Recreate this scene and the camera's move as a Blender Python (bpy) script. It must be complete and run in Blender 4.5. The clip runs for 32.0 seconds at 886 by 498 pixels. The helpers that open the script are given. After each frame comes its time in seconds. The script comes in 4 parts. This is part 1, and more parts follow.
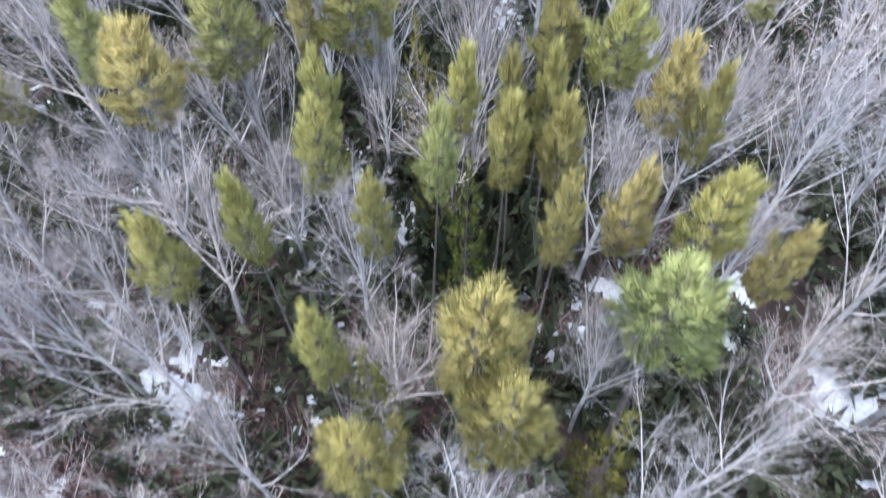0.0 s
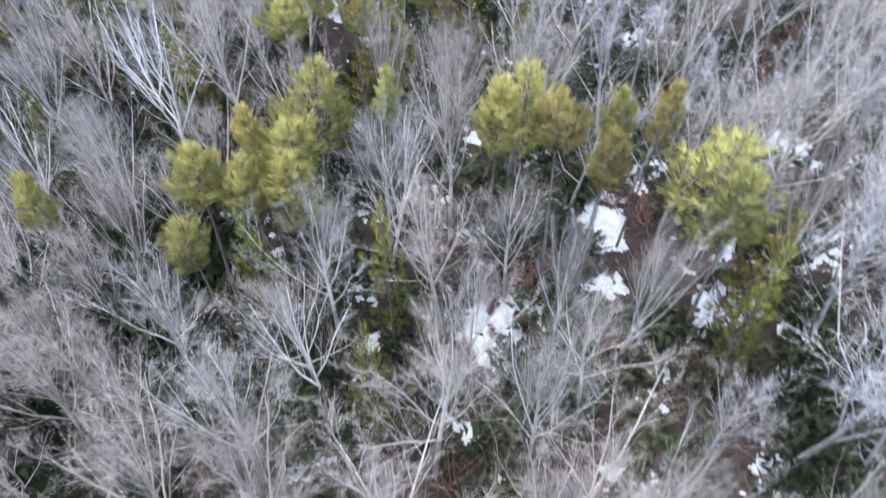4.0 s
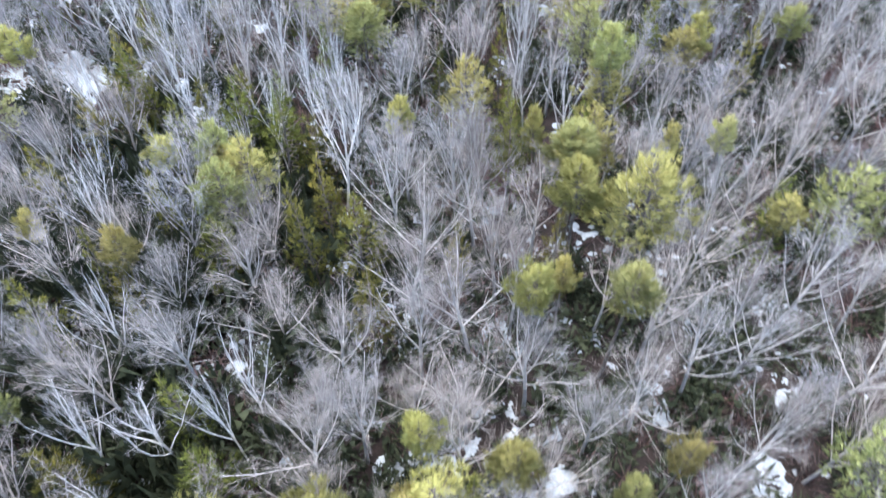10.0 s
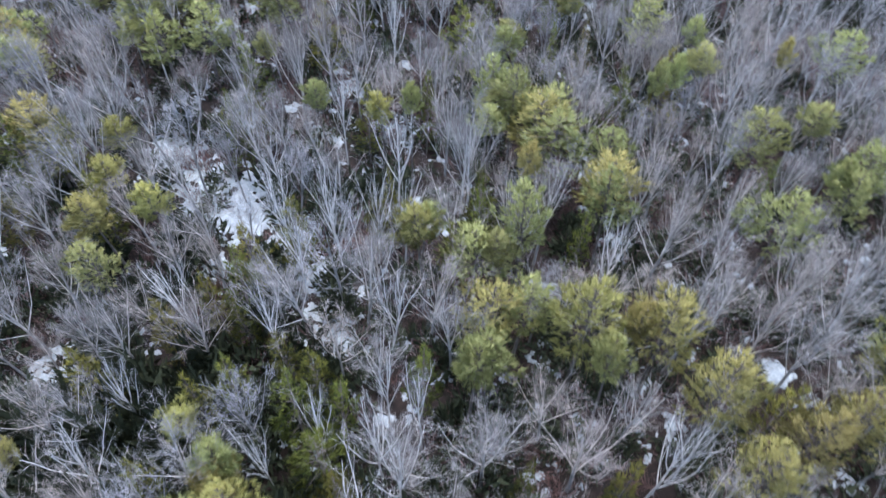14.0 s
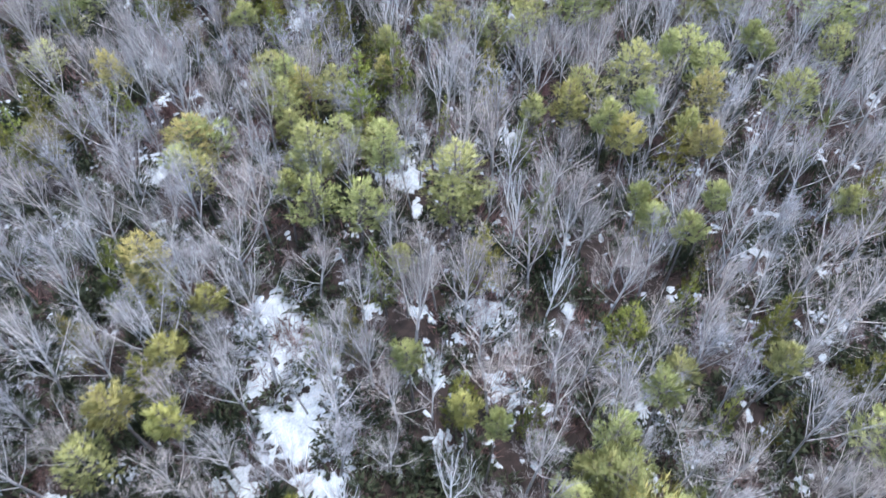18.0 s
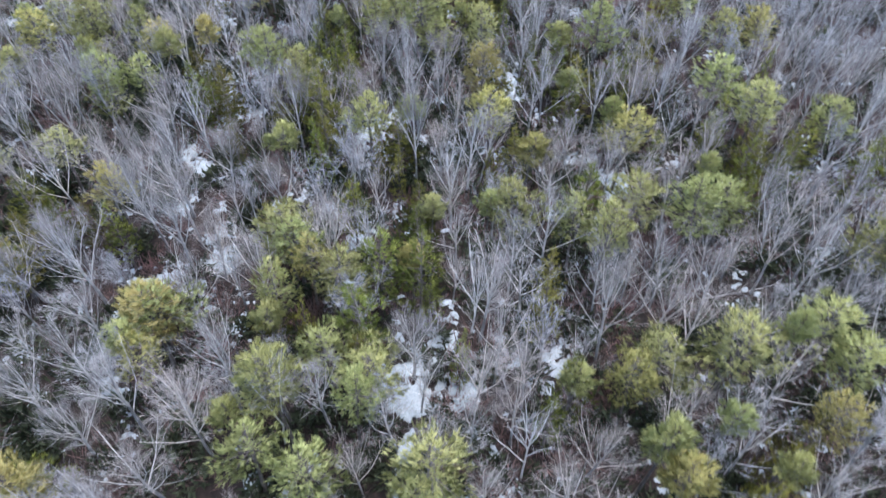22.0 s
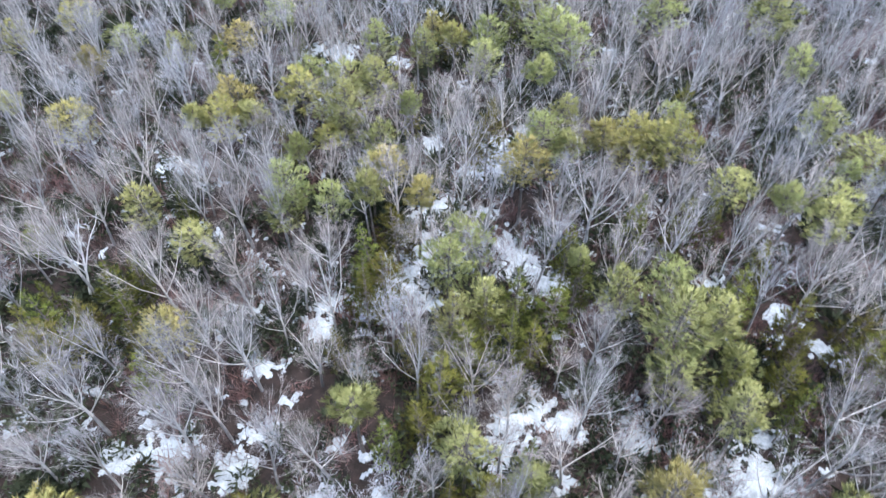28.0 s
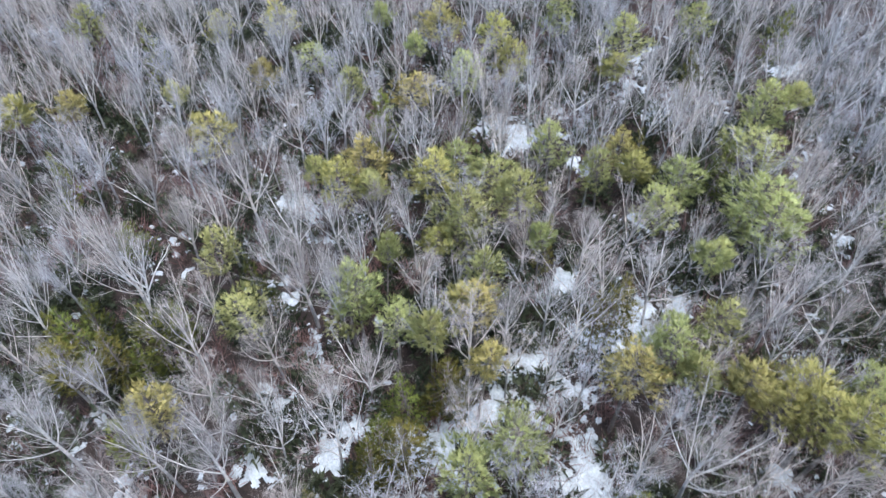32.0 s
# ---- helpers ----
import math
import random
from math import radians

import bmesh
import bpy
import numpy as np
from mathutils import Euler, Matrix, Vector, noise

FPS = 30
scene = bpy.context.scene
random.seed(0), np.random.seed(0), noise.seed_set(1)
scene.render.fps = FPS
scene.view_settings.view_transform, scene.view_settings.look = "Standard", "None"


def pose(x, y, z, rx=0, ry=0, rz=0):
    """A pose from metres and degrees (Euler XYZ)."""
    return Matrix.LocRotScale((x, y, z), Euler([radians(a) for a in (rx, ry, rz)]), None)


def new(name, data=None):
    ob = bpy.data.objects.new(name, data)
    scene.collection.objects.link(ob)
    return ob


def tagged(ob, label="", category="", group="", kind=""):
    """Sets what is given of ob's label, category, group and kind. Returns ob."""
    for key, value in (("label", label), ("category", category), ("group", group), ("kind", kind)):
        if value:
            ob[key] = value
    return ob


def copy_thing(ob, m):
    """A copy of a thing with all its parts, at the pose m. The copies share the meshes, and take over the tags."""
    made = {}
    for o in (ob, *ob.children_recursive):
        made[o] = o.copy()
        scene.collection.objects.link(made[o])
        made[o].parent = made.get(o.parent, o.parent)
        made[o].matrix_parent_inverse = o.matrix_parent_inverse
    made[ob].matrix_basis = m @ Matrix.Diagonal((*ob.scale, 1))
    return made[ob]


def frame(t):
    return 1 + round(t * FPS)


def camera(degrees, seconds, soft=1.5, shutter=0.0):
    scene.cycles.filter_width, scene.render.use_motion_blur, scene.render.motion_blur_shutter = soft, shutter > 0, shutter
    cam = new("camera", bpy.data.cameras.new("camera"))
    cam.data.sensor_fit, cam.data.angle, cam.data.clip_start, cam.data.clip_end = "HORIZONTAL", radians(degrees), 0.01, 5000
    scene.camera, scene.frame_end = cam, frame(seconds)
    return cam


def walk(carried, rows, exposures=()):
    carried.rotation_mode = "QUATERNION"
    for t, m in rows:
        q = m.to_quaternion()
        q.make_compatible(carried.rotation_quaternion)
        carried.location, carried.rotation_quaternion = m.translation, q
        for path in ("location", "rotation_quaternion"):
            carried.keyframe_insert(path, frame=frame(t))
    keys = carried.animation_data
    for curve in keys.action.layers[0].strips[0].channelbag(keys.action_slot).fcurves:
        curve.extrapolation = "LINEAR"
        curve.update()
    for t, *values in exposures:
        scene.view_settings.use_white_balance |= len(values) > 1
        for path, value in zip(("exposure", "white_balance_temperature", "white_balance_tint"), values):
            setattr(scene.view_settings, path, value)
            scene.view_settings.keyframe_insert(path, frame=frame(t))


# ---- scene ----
# A drone's flight over a mixed winter wood: white pines, dark hemlocks, bare hardwoods and
# patches of old snow on leaf litter. The ground lies at z = 0.
SOFT = 1.5
EXPOSURE = [(0.0, 2.67, 5950, 8), (2.0, 2.19, 5850, 10), (3.0, 1.99, 6140, 9), (4.0, 2.5, 6240, 6), (7.0, 2.51, 6120, 6), (9.0, 2.65, 6070, 6), (11.0, 2.54, 6220, 4), (13.0, 2.04, 5870, 6), (14.0, 1.97, 5870, 6), (17.0, 2.24, 5870, 6), (19.0, 2.42, 6070, 5), (21.0, 2.32, 6020, 5), (23.0, 1.88, 5870, 6), (25.0, 2.14, 5920, 6), (28.5, 2.32, 6070, 5), (32.0, 2.14, 6120, 4)]
cam = camera(65.36, 32.0, soft=SOFT, shutter=0.5)
PATH = [
    (0.0, (-0.07, -0.03, 34.20, 31.66, 0.15, 2.98)),
    (0.5, (-0.25, 3.63, 34.78, 31.86, 0.05, 2.80)),
    (1.0, (-0.43, 6.82, 35.09, 33.18, -0.27, 2.83)),
    (1.5, (-0.59, 11.01, 35.84, 32.32, -0.14, 3.62)),
    (2.0, (-0.27, 14.09, 35.98, 34.89, 0.52, 6.17)),
    (2.5, (-0.48, 18.00, 36.34, 35.69, 0.38, 8.31)),
    (3.0, (-0.65, 21.99, 36.81, 36.36, 0.21, 10.84)),
    (3.5, (-1.07, 26.14, 37.48, 36.71, -0.07, 14.60)),
    (4.0, (-1.51, 29.72, 37.82, 38.10, -0.35, 18.86)),
    (4.5, (-1.92, 33.58, 38.51, 38.90, -0.46, 23.48)),
    (6.5, (-5.05, 53.33, 42.33, 39.31, 0.07, 44.15)),
    (7.0, (-7.33, 57.91, 43.75, 38.54, 0.11, 48.59)),
    (7.5, (-9.89, 62.41, 45.07, 37.72, 0.37, 52.95)),
    (8.0, (-12.54, 65.94, 46.09, 37.42, 0.12, 56.94)),
    (8.5, (-15.18, 69.56, 46.53, 37.83, 0.35, 61.16)),
    (9.0, (-17.96, 72.90, 47.24, 38.09, 0.31, 65.51)),
    (9.5, (-21.12, 76.23, 48.01, 38.21, 0.38, 69.96)),
    (10.0, (-24.41, 79.34, 48.76, 38.38, 0.47, 74.46)),
    (10.5, (-27.76, 81.81, 49.36, 38.80, 0.23, 78.74)),
    (11.0, (-31.33, 84.14, 50.19, 39.00, 0.02, 83.07)),
    (11.5, (-35.20, 86.22, 50.78, 39.22, -0.04, 87.25)),
    (12.0, (-39.12, 87.96, 51.59, 39.33, -0.25, 91.47)),
    (12.5, (-43.42, 89.54, 52.51, 39.18, -0.36, 95.84)),
    (13.0, (-47.86, 90.81, 53.61, 38.79, -0.34, 100.14)),
    (13.5, (-52.46, 91.75, 54.77, 38.30, -0.25, 104.40)),
    (14.0, (-57.05, 92.46, 55.73, 37.97, -0.06, 108.70)),
    (14.5, (-61.69, 92.89, 56.60, 37.70, 0.15, 113.11)),
    (16.5, (-75.87, 91.29, 58.30, 39.92, -0.11, 128.45)),
    (17.0, (-79.95, 90.20, 59.28, 39.82, -0.21, 132.73)),
    (17.5, (-83.93, 89.01, 60.28, 39.79, -0.21, 137.07)),
    (18.0, (-87.93, 87.79, 60.99, 39.70, -0.06, 139.85)),
    (18.5, (-91.27, 86.30, 61.16, 39.79, -0.12, 139.76)),
    (19.0, (-94.75, 84.56, 60.92, 40.01, -0.06, 139.72)),
    (19.5, (-98.33, 82.43, 60.98, 39.95, -0.01, 139.72)),
    (20.0, (-101.64, 80.00, 60.92, 40.05, -0.15, 144.49)),
    (20.5, (-105.17, 77.43, 60.88, 40.09, -0.13, 148.91)),
    (21.0, (-108.62, 74.55, 60.98, 39.98, -0.16, 152.44)),
    (21.5, (-112.13, 71.59, 61.16, 39.78, 0.01, 155.04)),
    (22.0, (-115.32, 68.40, 61.20, 39.68, 0.10, 157.53)),
    (22.5, (-118.15, 65.07, 61.11, 39.72, 0.06, 161.31)),
    (23.0, (-121.07, 61.81, 61.14, 39.77, 0.16, 165.39)),
    (23.5, (-123.74, 58.37, 61.24, 39.74, 0.11, 169.47)),
    (24.0, (-126.05, 54.71, 61.37, 39.56, -0.04, 173.50)),
    (24.5, (-128.24, 51.06, 61.57, 39.32, -0.11, 177.49)),
    (25.0, (-130.31, 47.51, 61.74, 39.08, -0.06, -178.79)),
    (25.5, (-132.21, 44.02, 61.82, 38.91, -0.01, -175.04)),
    (26.0, (-133.76, 40.71, 61.71, 39.00, -0.09, -171.44)),
    (26.5, (-134.99, 37.58, 61.53, 39.20, -0.19, -167.95)),
    (28.5, (-138.59, 25.00, 61.47, 39.07, 0.28, -154.03)),
    (29.0, (-138.79, 22.01, 61.32, 39.14, 0.16, -150.55)),
    (29.5, (-138.98, 18.93, 61.24, 39.20, 0.12, -146.99)),
    (30.0, (-138.96, 15.95, 61.26, 39.12, 0.13, -143.42)),
    (30.5, (-138.68, 12.87, 61.36, 38.91, 0.16, -139.82)),
    (31.0, (-138.30, 9.93, 61.24, 38.89, 0.27, -136.25)),
    (31.5, (-138.12, 7.44, 60.78, 39.34, 0.49, -132.78)),
    (32.0, (-137.63, 5.24, 60.34, 39.77, 0.48, -129.77)),
]
walk(cam, [(t, pose(*row)) for t, row in PATH], EXPOSURE)

# ---- world and light: a high thin overcast, the low winter sun behind it ----
SUN_AZIMUTH, SUN_HEIGHT = 250.0, 80.0
world = bpy.data.worlds.new("winter_sky")
scene.world = world
world.use_nodes = True
wn = world.node_tree.nodes
sky = wn.new("ShaderNodeTexSky")
sky.sky_type = "NISHITA"
sky.sun_disc = False
sky.sun_elevation, sky.sun_rotation = radians(SUN_HEIGHT), radians(SUN_AZIMUTH)
sky.air_density, sky.dust_density, sky.ozone_density = 1.0, 3.0, 1.0
wn["Background"].inputs["Strength"].default_value = 0.15
world.node_tree.links.new(sky.outputs["Color"], wn["Background"].inputs["Color"])
sun_data = bpy.data.lights.new("sun", "SUN")
sun_data.energy, sun_data.angle, sun_data.color = 0.9, radians(50), (1.0, 0.97, 0.94)
sun = new("sun", sun_data)
az, el = radians(SUN_AZIMUTH), radians(SUN_HEIGHT)
toward = Vector((math.sin(az) * math.cos(el), math.cos(az) * math.cos(el), math.sin(el)))
sun.rotation_mode = "QUATERNION"
sun.rotation_quaternion = (-toward).to_track_quat("-Z", "Y")
sun.location = toward * 400


# ---- materials ----
def material(name, low, high, scale, rough, bump=0.4, fine=6.0, spread=0.25, hue=0.0, through_light=0.0, gloss=0.25):
    """Two colours mixed by a coarse and a fine noise, with a brightness and hue of its own for each object."""
    m = bpy.data.materials.new(name)
    m.use_nodes = True
    n, k = m.node_tree.nodes, m.node_tree.links
    b = n["Principled BSDF"]
    b.inputs["Roughness"].default_value = rough
    b.inputs["Specular IOR Level"].default_value = gloss
    place = n.new("ShaderNodeTexCoord")
    coarse, small = n.new("ShaderNodeTexNoise"), n.new("ShaderNodeTexNoise")
    coarse.inputs["Scale"].default_value, small.inputs["Scale"].default_value = scale, scale * fine
    small.inputs["Detail"].default_value = 5
    for q in (coarse, small):
        k.new(place.outputs["Object"], q.inputs["Vector"])
    add = n.new("ShaderNodeMath")
    add.operation = "MULTIPLY_ADD"
    add.inputs[1].default_value = 0.5
    k.new(small.outputs["Fac"], add.inputs[0])
    half = n.new("ShaderNodeMath")
    half.operation = "MULTIPLY"
    half.inputs[1].default_value = 0.5
    k.new(coarse.outputs["Fac"], half.inputs[0])
    k.new(half.outputs[0], add.inputs[2])
    ramp = n.new("ShaderNodeValToRGB")
    ramp.color_ramp.elements[0].position, ramp.color_ramp.elements[1].position = 0.36, 0.64
    ramp.color_ramp.elements[0].color, ramp.color_ramp.elements[1].color = (*low, 1), (*high, 1)
    k.new(add.outputs[0], ramp.inputs["Fac"])
    info = n.new("ShaderNodeObjectInfo")
    value = n.new("ShaderNodeMapRange")
    value.inputs["To Min"].default_value, value.inputs["To Max"].default_value = 1 - spread, 1 + spread
    k.new(info.outputs["Random"], value.inputs["Value"])
    tint = n.new("ShaderNodeHueSaturation")
    if hue:
        turn = n.new("ShaderNodeMath")
        turn.operation = "MULTIPLY"
        turn.inputs[1].default_value = 7.31
        k.new(info.outputs["Random"], turn.inputs[0])
        part_of = n.new("ShaderNodeMath")
        part_of.operation = "FRACT"
        k.new(turn.outputs[0], part_of.inputs[0])
        shift = n.new("ShaderNodeMapRange")
        shift.inputs["To Min"].default_value, shift.inputs["To Max"].default_value = 0.5 - hue, 0.5 + hue
        k.new(part_of.outputs[0], shift.inputs["Value"])
        k.new(shift.outputs["Result"], tint.inputs["Hue"])
    k.new(ramp.outputs["Color"], tint.inputs["Color"])
    k.new(value.outputs["Result"], tint.inputs["Value"])
    k.new(tint.outputs["Color"], b.inputs["Base Color"])
    if bump:
        relief = n.new("ShaderNodeBump")
        relief.inputs["Strength"].default_value = bump
        k.new(small.outputs["Fac"], relief.inputs["Height"])
        k.new(relief.outputs["Normal"], b.inputs["Normal"])
    if through_light:
        leaf = n.new("ShaderNodeBsdfTranslucent")
        k.new(tint.outputs["Color"], leaf.inputs["Color"])
        mix = n.new("ShaderNodeMixShader")
        mix.inputs["Fac"].default_value = through_light
        k.new(b.outputs[0], mix.inputs[1])
        k.new(leaf.outputs[0], mix.inputs[2])
        k.new(mix.outputs[0], n["Material Output"].inputs["Surface"])
    return m


NEEDLE = material("pine_needles", (0.203, 0.213, 0.084), (0.445, 0.452, 0.20), 0.5, 0.7, 0, 5, 0.22, 0.015, 0.36, 0.06)
GOLD_NEEDLE = material("yellowed_pine_needles", (0.235, 0.215, 0.078), (0.47, 0.43, 0.175), 0.5, 0.7, 0, 5, 0.22, 0.018, 0.36, 0.06)
DARK_NEEDLE = material("hemlock_needles", (0.065, 0.074, 0.020), (0.185, 0.182, 0.044), 0.6, 0.7, 0, 5, 0.42, 0.03, 0.2, 0.06)
# dark green leaves, deepened further: the gloom between the trunks is in the colour
SHADE_LEAF = material("shaded_undergrowth_leaves", (0.017, 0.022, 0.014), (0.058, 0.066, 0.040), 0.15, 0.7, 0, 6, 0.0, 0.0, 0.1, 0.06)
PINE_BARK = material("pine_bark", (0.075, 0.06, 0.052), (0.17, 0.15, 0.14), 2.0, 0.9)
GREY_BARK = material("grey_bark", (0.36, 0.34, 0.325), (0.58, 0.55, 0.53), 1.2, 0.85, 0.4, 6, 0.2)
TWIG = material("twig_bark", (0.152, 0.141, 0.140), (0.284, 0.265, 0.263), 0.5, 0.8, 0, 6, 0.22, 0.014)
LIMB = material("limb_bark", (0.34, 0.322, 0.312), (0.56, 0.53, 0.515), 0.8, 0.8, 0, 6, 0.2)
TAN_LIMB = material("tan_limb_bark", (0.35, 0.31, 0.285), (0.55, 0.50, 0.465), 0.8, 0.8, 0, 6, 0.2)
TAN_TWIG = material("tan_twig_bark", (0.168, 0.147, 0.140), (0.305, 0.27, 0.256), 0.5, 0.8, 0, 6, 0.2, 0.012)
# bark of the darker trees, and the painted shade on lower trunks
DUSK_AND_SHADE_LIMB = material("dark_and_shade_limb_bark", (0.15, 0.145, 0.145), (0.31, 0.30, 0.30), 0.8, 0.8, 0, 6, 0.2)
DUSK_TWIG = material("dark_twig_bark", (0.17, 0.165, 0.175), (0.32, 0.31, 0.325), 0.5, 0.8, 0, 6, 0.2)
PALE_BARK = material("pale_bark", (0.55, 0.525, 0.51), (0.82, 0.79, 0.77), 1.5, 0.75, 0.3, 6, 0.12)
PALE_TWIG = material("pale_twig_bark", (0.27, 0.25, 0.25), (0.44, 0.415, 0.41), 1.5, 0.75, 0, 6, 0.12)
BRUSH = material("brush_stems", (0.055, 0.045, 0.041), (0.22, 0.125, 0.118), 0.12, 0.85, 0, 8, 0.0)
SNOW = material("old_snow", (0.19, 0.21, 0.232), (0.385, 0.415, 0.452), 0.9, 0.6, 0.4, 6, 0.02)
# reddish brown litter, with the shade under the trees put into its colour
SHADED_LITTER = material("shaded_leaf_litter", (0.0065, 0.0055, 0.005), (0.034, 0.023, 0.021), 0.9, 0.95, 0.9, 11, 0.0)


# ---- mesh helpers ----
class Lump:
    """Vertices and faces gathered for one mesh."""

    def __init__(self):
        self.v, self.f, self.n = [], [], []

    def tube(self, pts, radii, sides):
        base = len(self.v)
        for i, (p, r) in enumerate(zip(pts, radii)):
            d = (pts[min(i + 1, len(pts) - 1)] - pts[max(i - 1, 0)]).normalized()
            a = d.orthogonal().normalized()
            b = d.cross(a)
            for s in range(sides):
                w = 2 * math.pi * s / sides
                self.v.append(p + (a * math.cos(w) + b * math.sin(w)) * r)
        for i in range(len(pts) - 1):
            for s in range(sides):
                q, e = base + i * sides, (s + 1) % sides
                self.f += [(q + s, q + e, q + sides + e), (q + s, q + sides + e, q + sides + s)]

    def spike(self, p, tip, r):
        d = tip - p
        a = d.orthogonal().normalized() * r
        b = d.normalized().cross(a)
        n = len(self.v)
        self.v += [p + a, p - a * 0.5 + b * 0.87, p - a * 0.5 - b * 0.87, tip]
        self.f += [(n, n + 1, n + 3), (n + 1, n + 2, n + 3), (n + 2, n, n + 3)]

    def blade(self, p, tip, side):
        n = len(self.v)
        self.v += [p - side, p + side, tip]
        self.f.append((n, n + 1, n + 2))

    def spray(self, p, tip, side, face):
        """A needle spray that turns its upper side towards face, by which it is shaded."""
        if (side * 2).cross(tip - p).dot(face) < 0:
            side = -side
        self.blade(p, tip, side)
        self.n += [face, face, face]

    def mesh(self, name, mat, smooth=False):
        me = bpy.data.meshes.new(name)
        me.from_pydata([tuple(q) for q in self.v], [], self.f)
        me.materials.append(mat)
        if smooth:
            me.polygons.foreach_set("use_smooth", [True] * len(me.polygons))
        if self.n:
            me.polygons.foreach_set("use_smooth", [True] * len(me.polygons))
            me.normals_split_custom_set_from_vertices([tuple(q) for q in self.n])
        return me


def rnd(a, b):
    return random.uniform(a, b)


def sphere_dir():
    z, w = rnd(-1, 1), rnd(0, 2 * math.pi)
    r = math.sqrt(1 - z * z)
    return Vector((r * math.cos(w), r * math.sin(w), z))


def tree(name, label, parts, crown_label, category):
    """An Empty at the foot with the trunk, each limb of a bare tree, and the crown under it."""
    top = tagged(new(name), label, category)
    for part_name, me in zip(["trunk"] + ["limb"] * (len(parts) - 2) + ["crown"], parts):
        ob = new(part_name, me)
        ob.parent = top
        tagged(ob, crown_label if part_name == "crown" else "")
    return top


def bend(start, way, length, steps, wander, lift):
    """Points of a branch that wanders and turns towards the sky."""
    pts, d = [start.copy()], way.normalized()
    for _ in range(steps):
        d = (d + sphere_dir() * wander + Vector((0, 0, lift))).normalized()
        pts.append(pts[-1] + d * (length / steps))
    return pts


def along(pts, s):
    """The place and the way at the share s of a run of points."""
    at = s * (len(pts) - 1)
    j = min(int(at), len(pts) - 2)
    return pts[j].lerp(pts[j + 1], at - j), (pts[j + 1] - pts[j]).normalized()


def aside(way, angle):
    """A way that leaves another one by that angle, to a side taken by chance."""
    across = way.cross(sphere_dir())
    if across.length < 0.05:
        across = way.orthogonal()
    return way * math.cos(angle) + across.normalized() * math.sin(angle)


def grow(h, spread, limbs, fork, gnarl, rows, sprigs):
    """The branching of a bare tree: a trunk, limbs that rise into a vase, laterals at sharp angles, twigs on these."""
    trunk = bend(Vector((0, 0, -0.3)), Vector((rnd(-0.08, 0.08), rnd(-0.08, 0.08), 1)), h * 0.74, 7, 0.035 + gnarl * 0.5, 0.1)
    r0 = h * 0.0095
    main = [(trunk[3:] + bend(trunk[-1], trunk[-1] - trunk[-2], h * 0.24, 2, 0.05 + gnarl, 0.1)[1:], r0 * 0.5, h * 0.5)]
    for i in range(limbs):
        s = fork + (0.93 - fork) * ((i + rnd(0.1, 0.9)) / limbs)
        p, _ = along(trunk, s)
        w = i * 2.4 + rnd(-0.4, 0.4)
        lean = radians(rnd(30, 47) - 20 * (s - fork) / (0.93 - fork)) * spread
        way = Vector((math.cos(w) * math.sin(lean), math.sin(w) * math.sin(lean), math.cos(lean)))
        length = (h * rnd(0.92, 1.04) * (1 - 0.16 * math.sin(lean)) - p.z) / (0.5 + 0.5 * way.z)
        main.append((bend(p, way, max(length, h * 0.18), 5, 0.11 + gnarl, 0.17), r0 * rnd(0.42, 0.58) * (1.15 - 0.6 * s), max(length, h * 0.18)))
    laterals, twigs = [], []
    for which, (pts, r, length) in enumerate(main):
        for q in range(rows):
            s = 0.14 + 0.84 * (q + rnd(0, 1)) / rows
            p, way = along(pts, s)
            d = aside(way, radians(rnd(18, 40))) + Vector((0, 0, 0.08))
            far = length * (0.42 * (1 - s) + 0.14) * rnd(0.75, 1.2)
            sub = bend(p, d, far, 2, 0.10 + gnarl, 0.13)
            laterals.append((sub, r * (1 - 0.72 * s) * 0.40, which))
            for k in range(sprigs):
                p2, way2 = along(sub, 0.18 + 0.82 * (k + rnd(0, 1)) / sprigs)
                d2 = (aside(way2, radians(rnd(18, 44))) + Vector((0, 0, 0.08))).normalized()
                twigs.append((p2, d2, rnd(0.55, 1.15) * (0.55 + 0.25 * far) * h / 14))
    return trunk, main, laterals, twigs, r0


def hardwood(h, spread, limbs, gnarl, mats, fork=0.36, rows=9, sprigs=7, fine=6, stout=1.0):
    """A bare broadleaf tree of height h: trunk, limbs, and a crown of fine twigs."""
    bole, haze = Lump(), Lump()
    trunk, main, laterals, twigs, r0 = grow(h, spread, limbs, fork, gnarl, rows, sprigs)
    bole.tube(trunk, [r0 * (1.2 - i * 0.1) for i in range(8)], 6)
    arms = [bole] + [Lump() for _ in main[1:]]
    for lump, (pts, r, _) in zip(arms, main):
        lump.tube(pts, [r * stout * (1 - 0.8 * q / (len(pts) - 1)) for q in range(len(pts))], 4)
    for pts, r, which in laterals:
        arms[which].tube(pts, [r * stout, r * stout * 0.62, r * stout * 0.2], 3)
    for p, d, far in twigs:
        tip = p + d * far
        haze.spike(p, tip, rnd(0.006, 0.009) * stout)
        for k in range(fine):
            q = p.lerp(tip, rnd(0.1, 0.95))
            e = (aside(d, radians(rnd(16, 42))) + Vector((0, 0, 0.08))).normalized()
            haze.blade(q, q + e * rnd(0.35, 0.8) * h / 14, e.cross(sphere_dir()).normalized() * rnd(0.0045, 0.0075) * stout)
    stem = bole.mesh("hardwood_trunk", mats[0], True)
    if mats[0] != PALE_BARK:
        # lowest trunk faces take the dark tone: crown shade painted on
        stem.materials.append(DUSK_AND_SHADE_LIMB)
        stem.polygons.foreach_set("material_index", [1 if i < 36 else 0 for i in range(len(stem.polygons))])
    return [stem, *(lump.mesh("hardwood_limb", mats[0], True) for lump in arms[1:]), haze.mesh("hardwood_twigs", mats[1])]


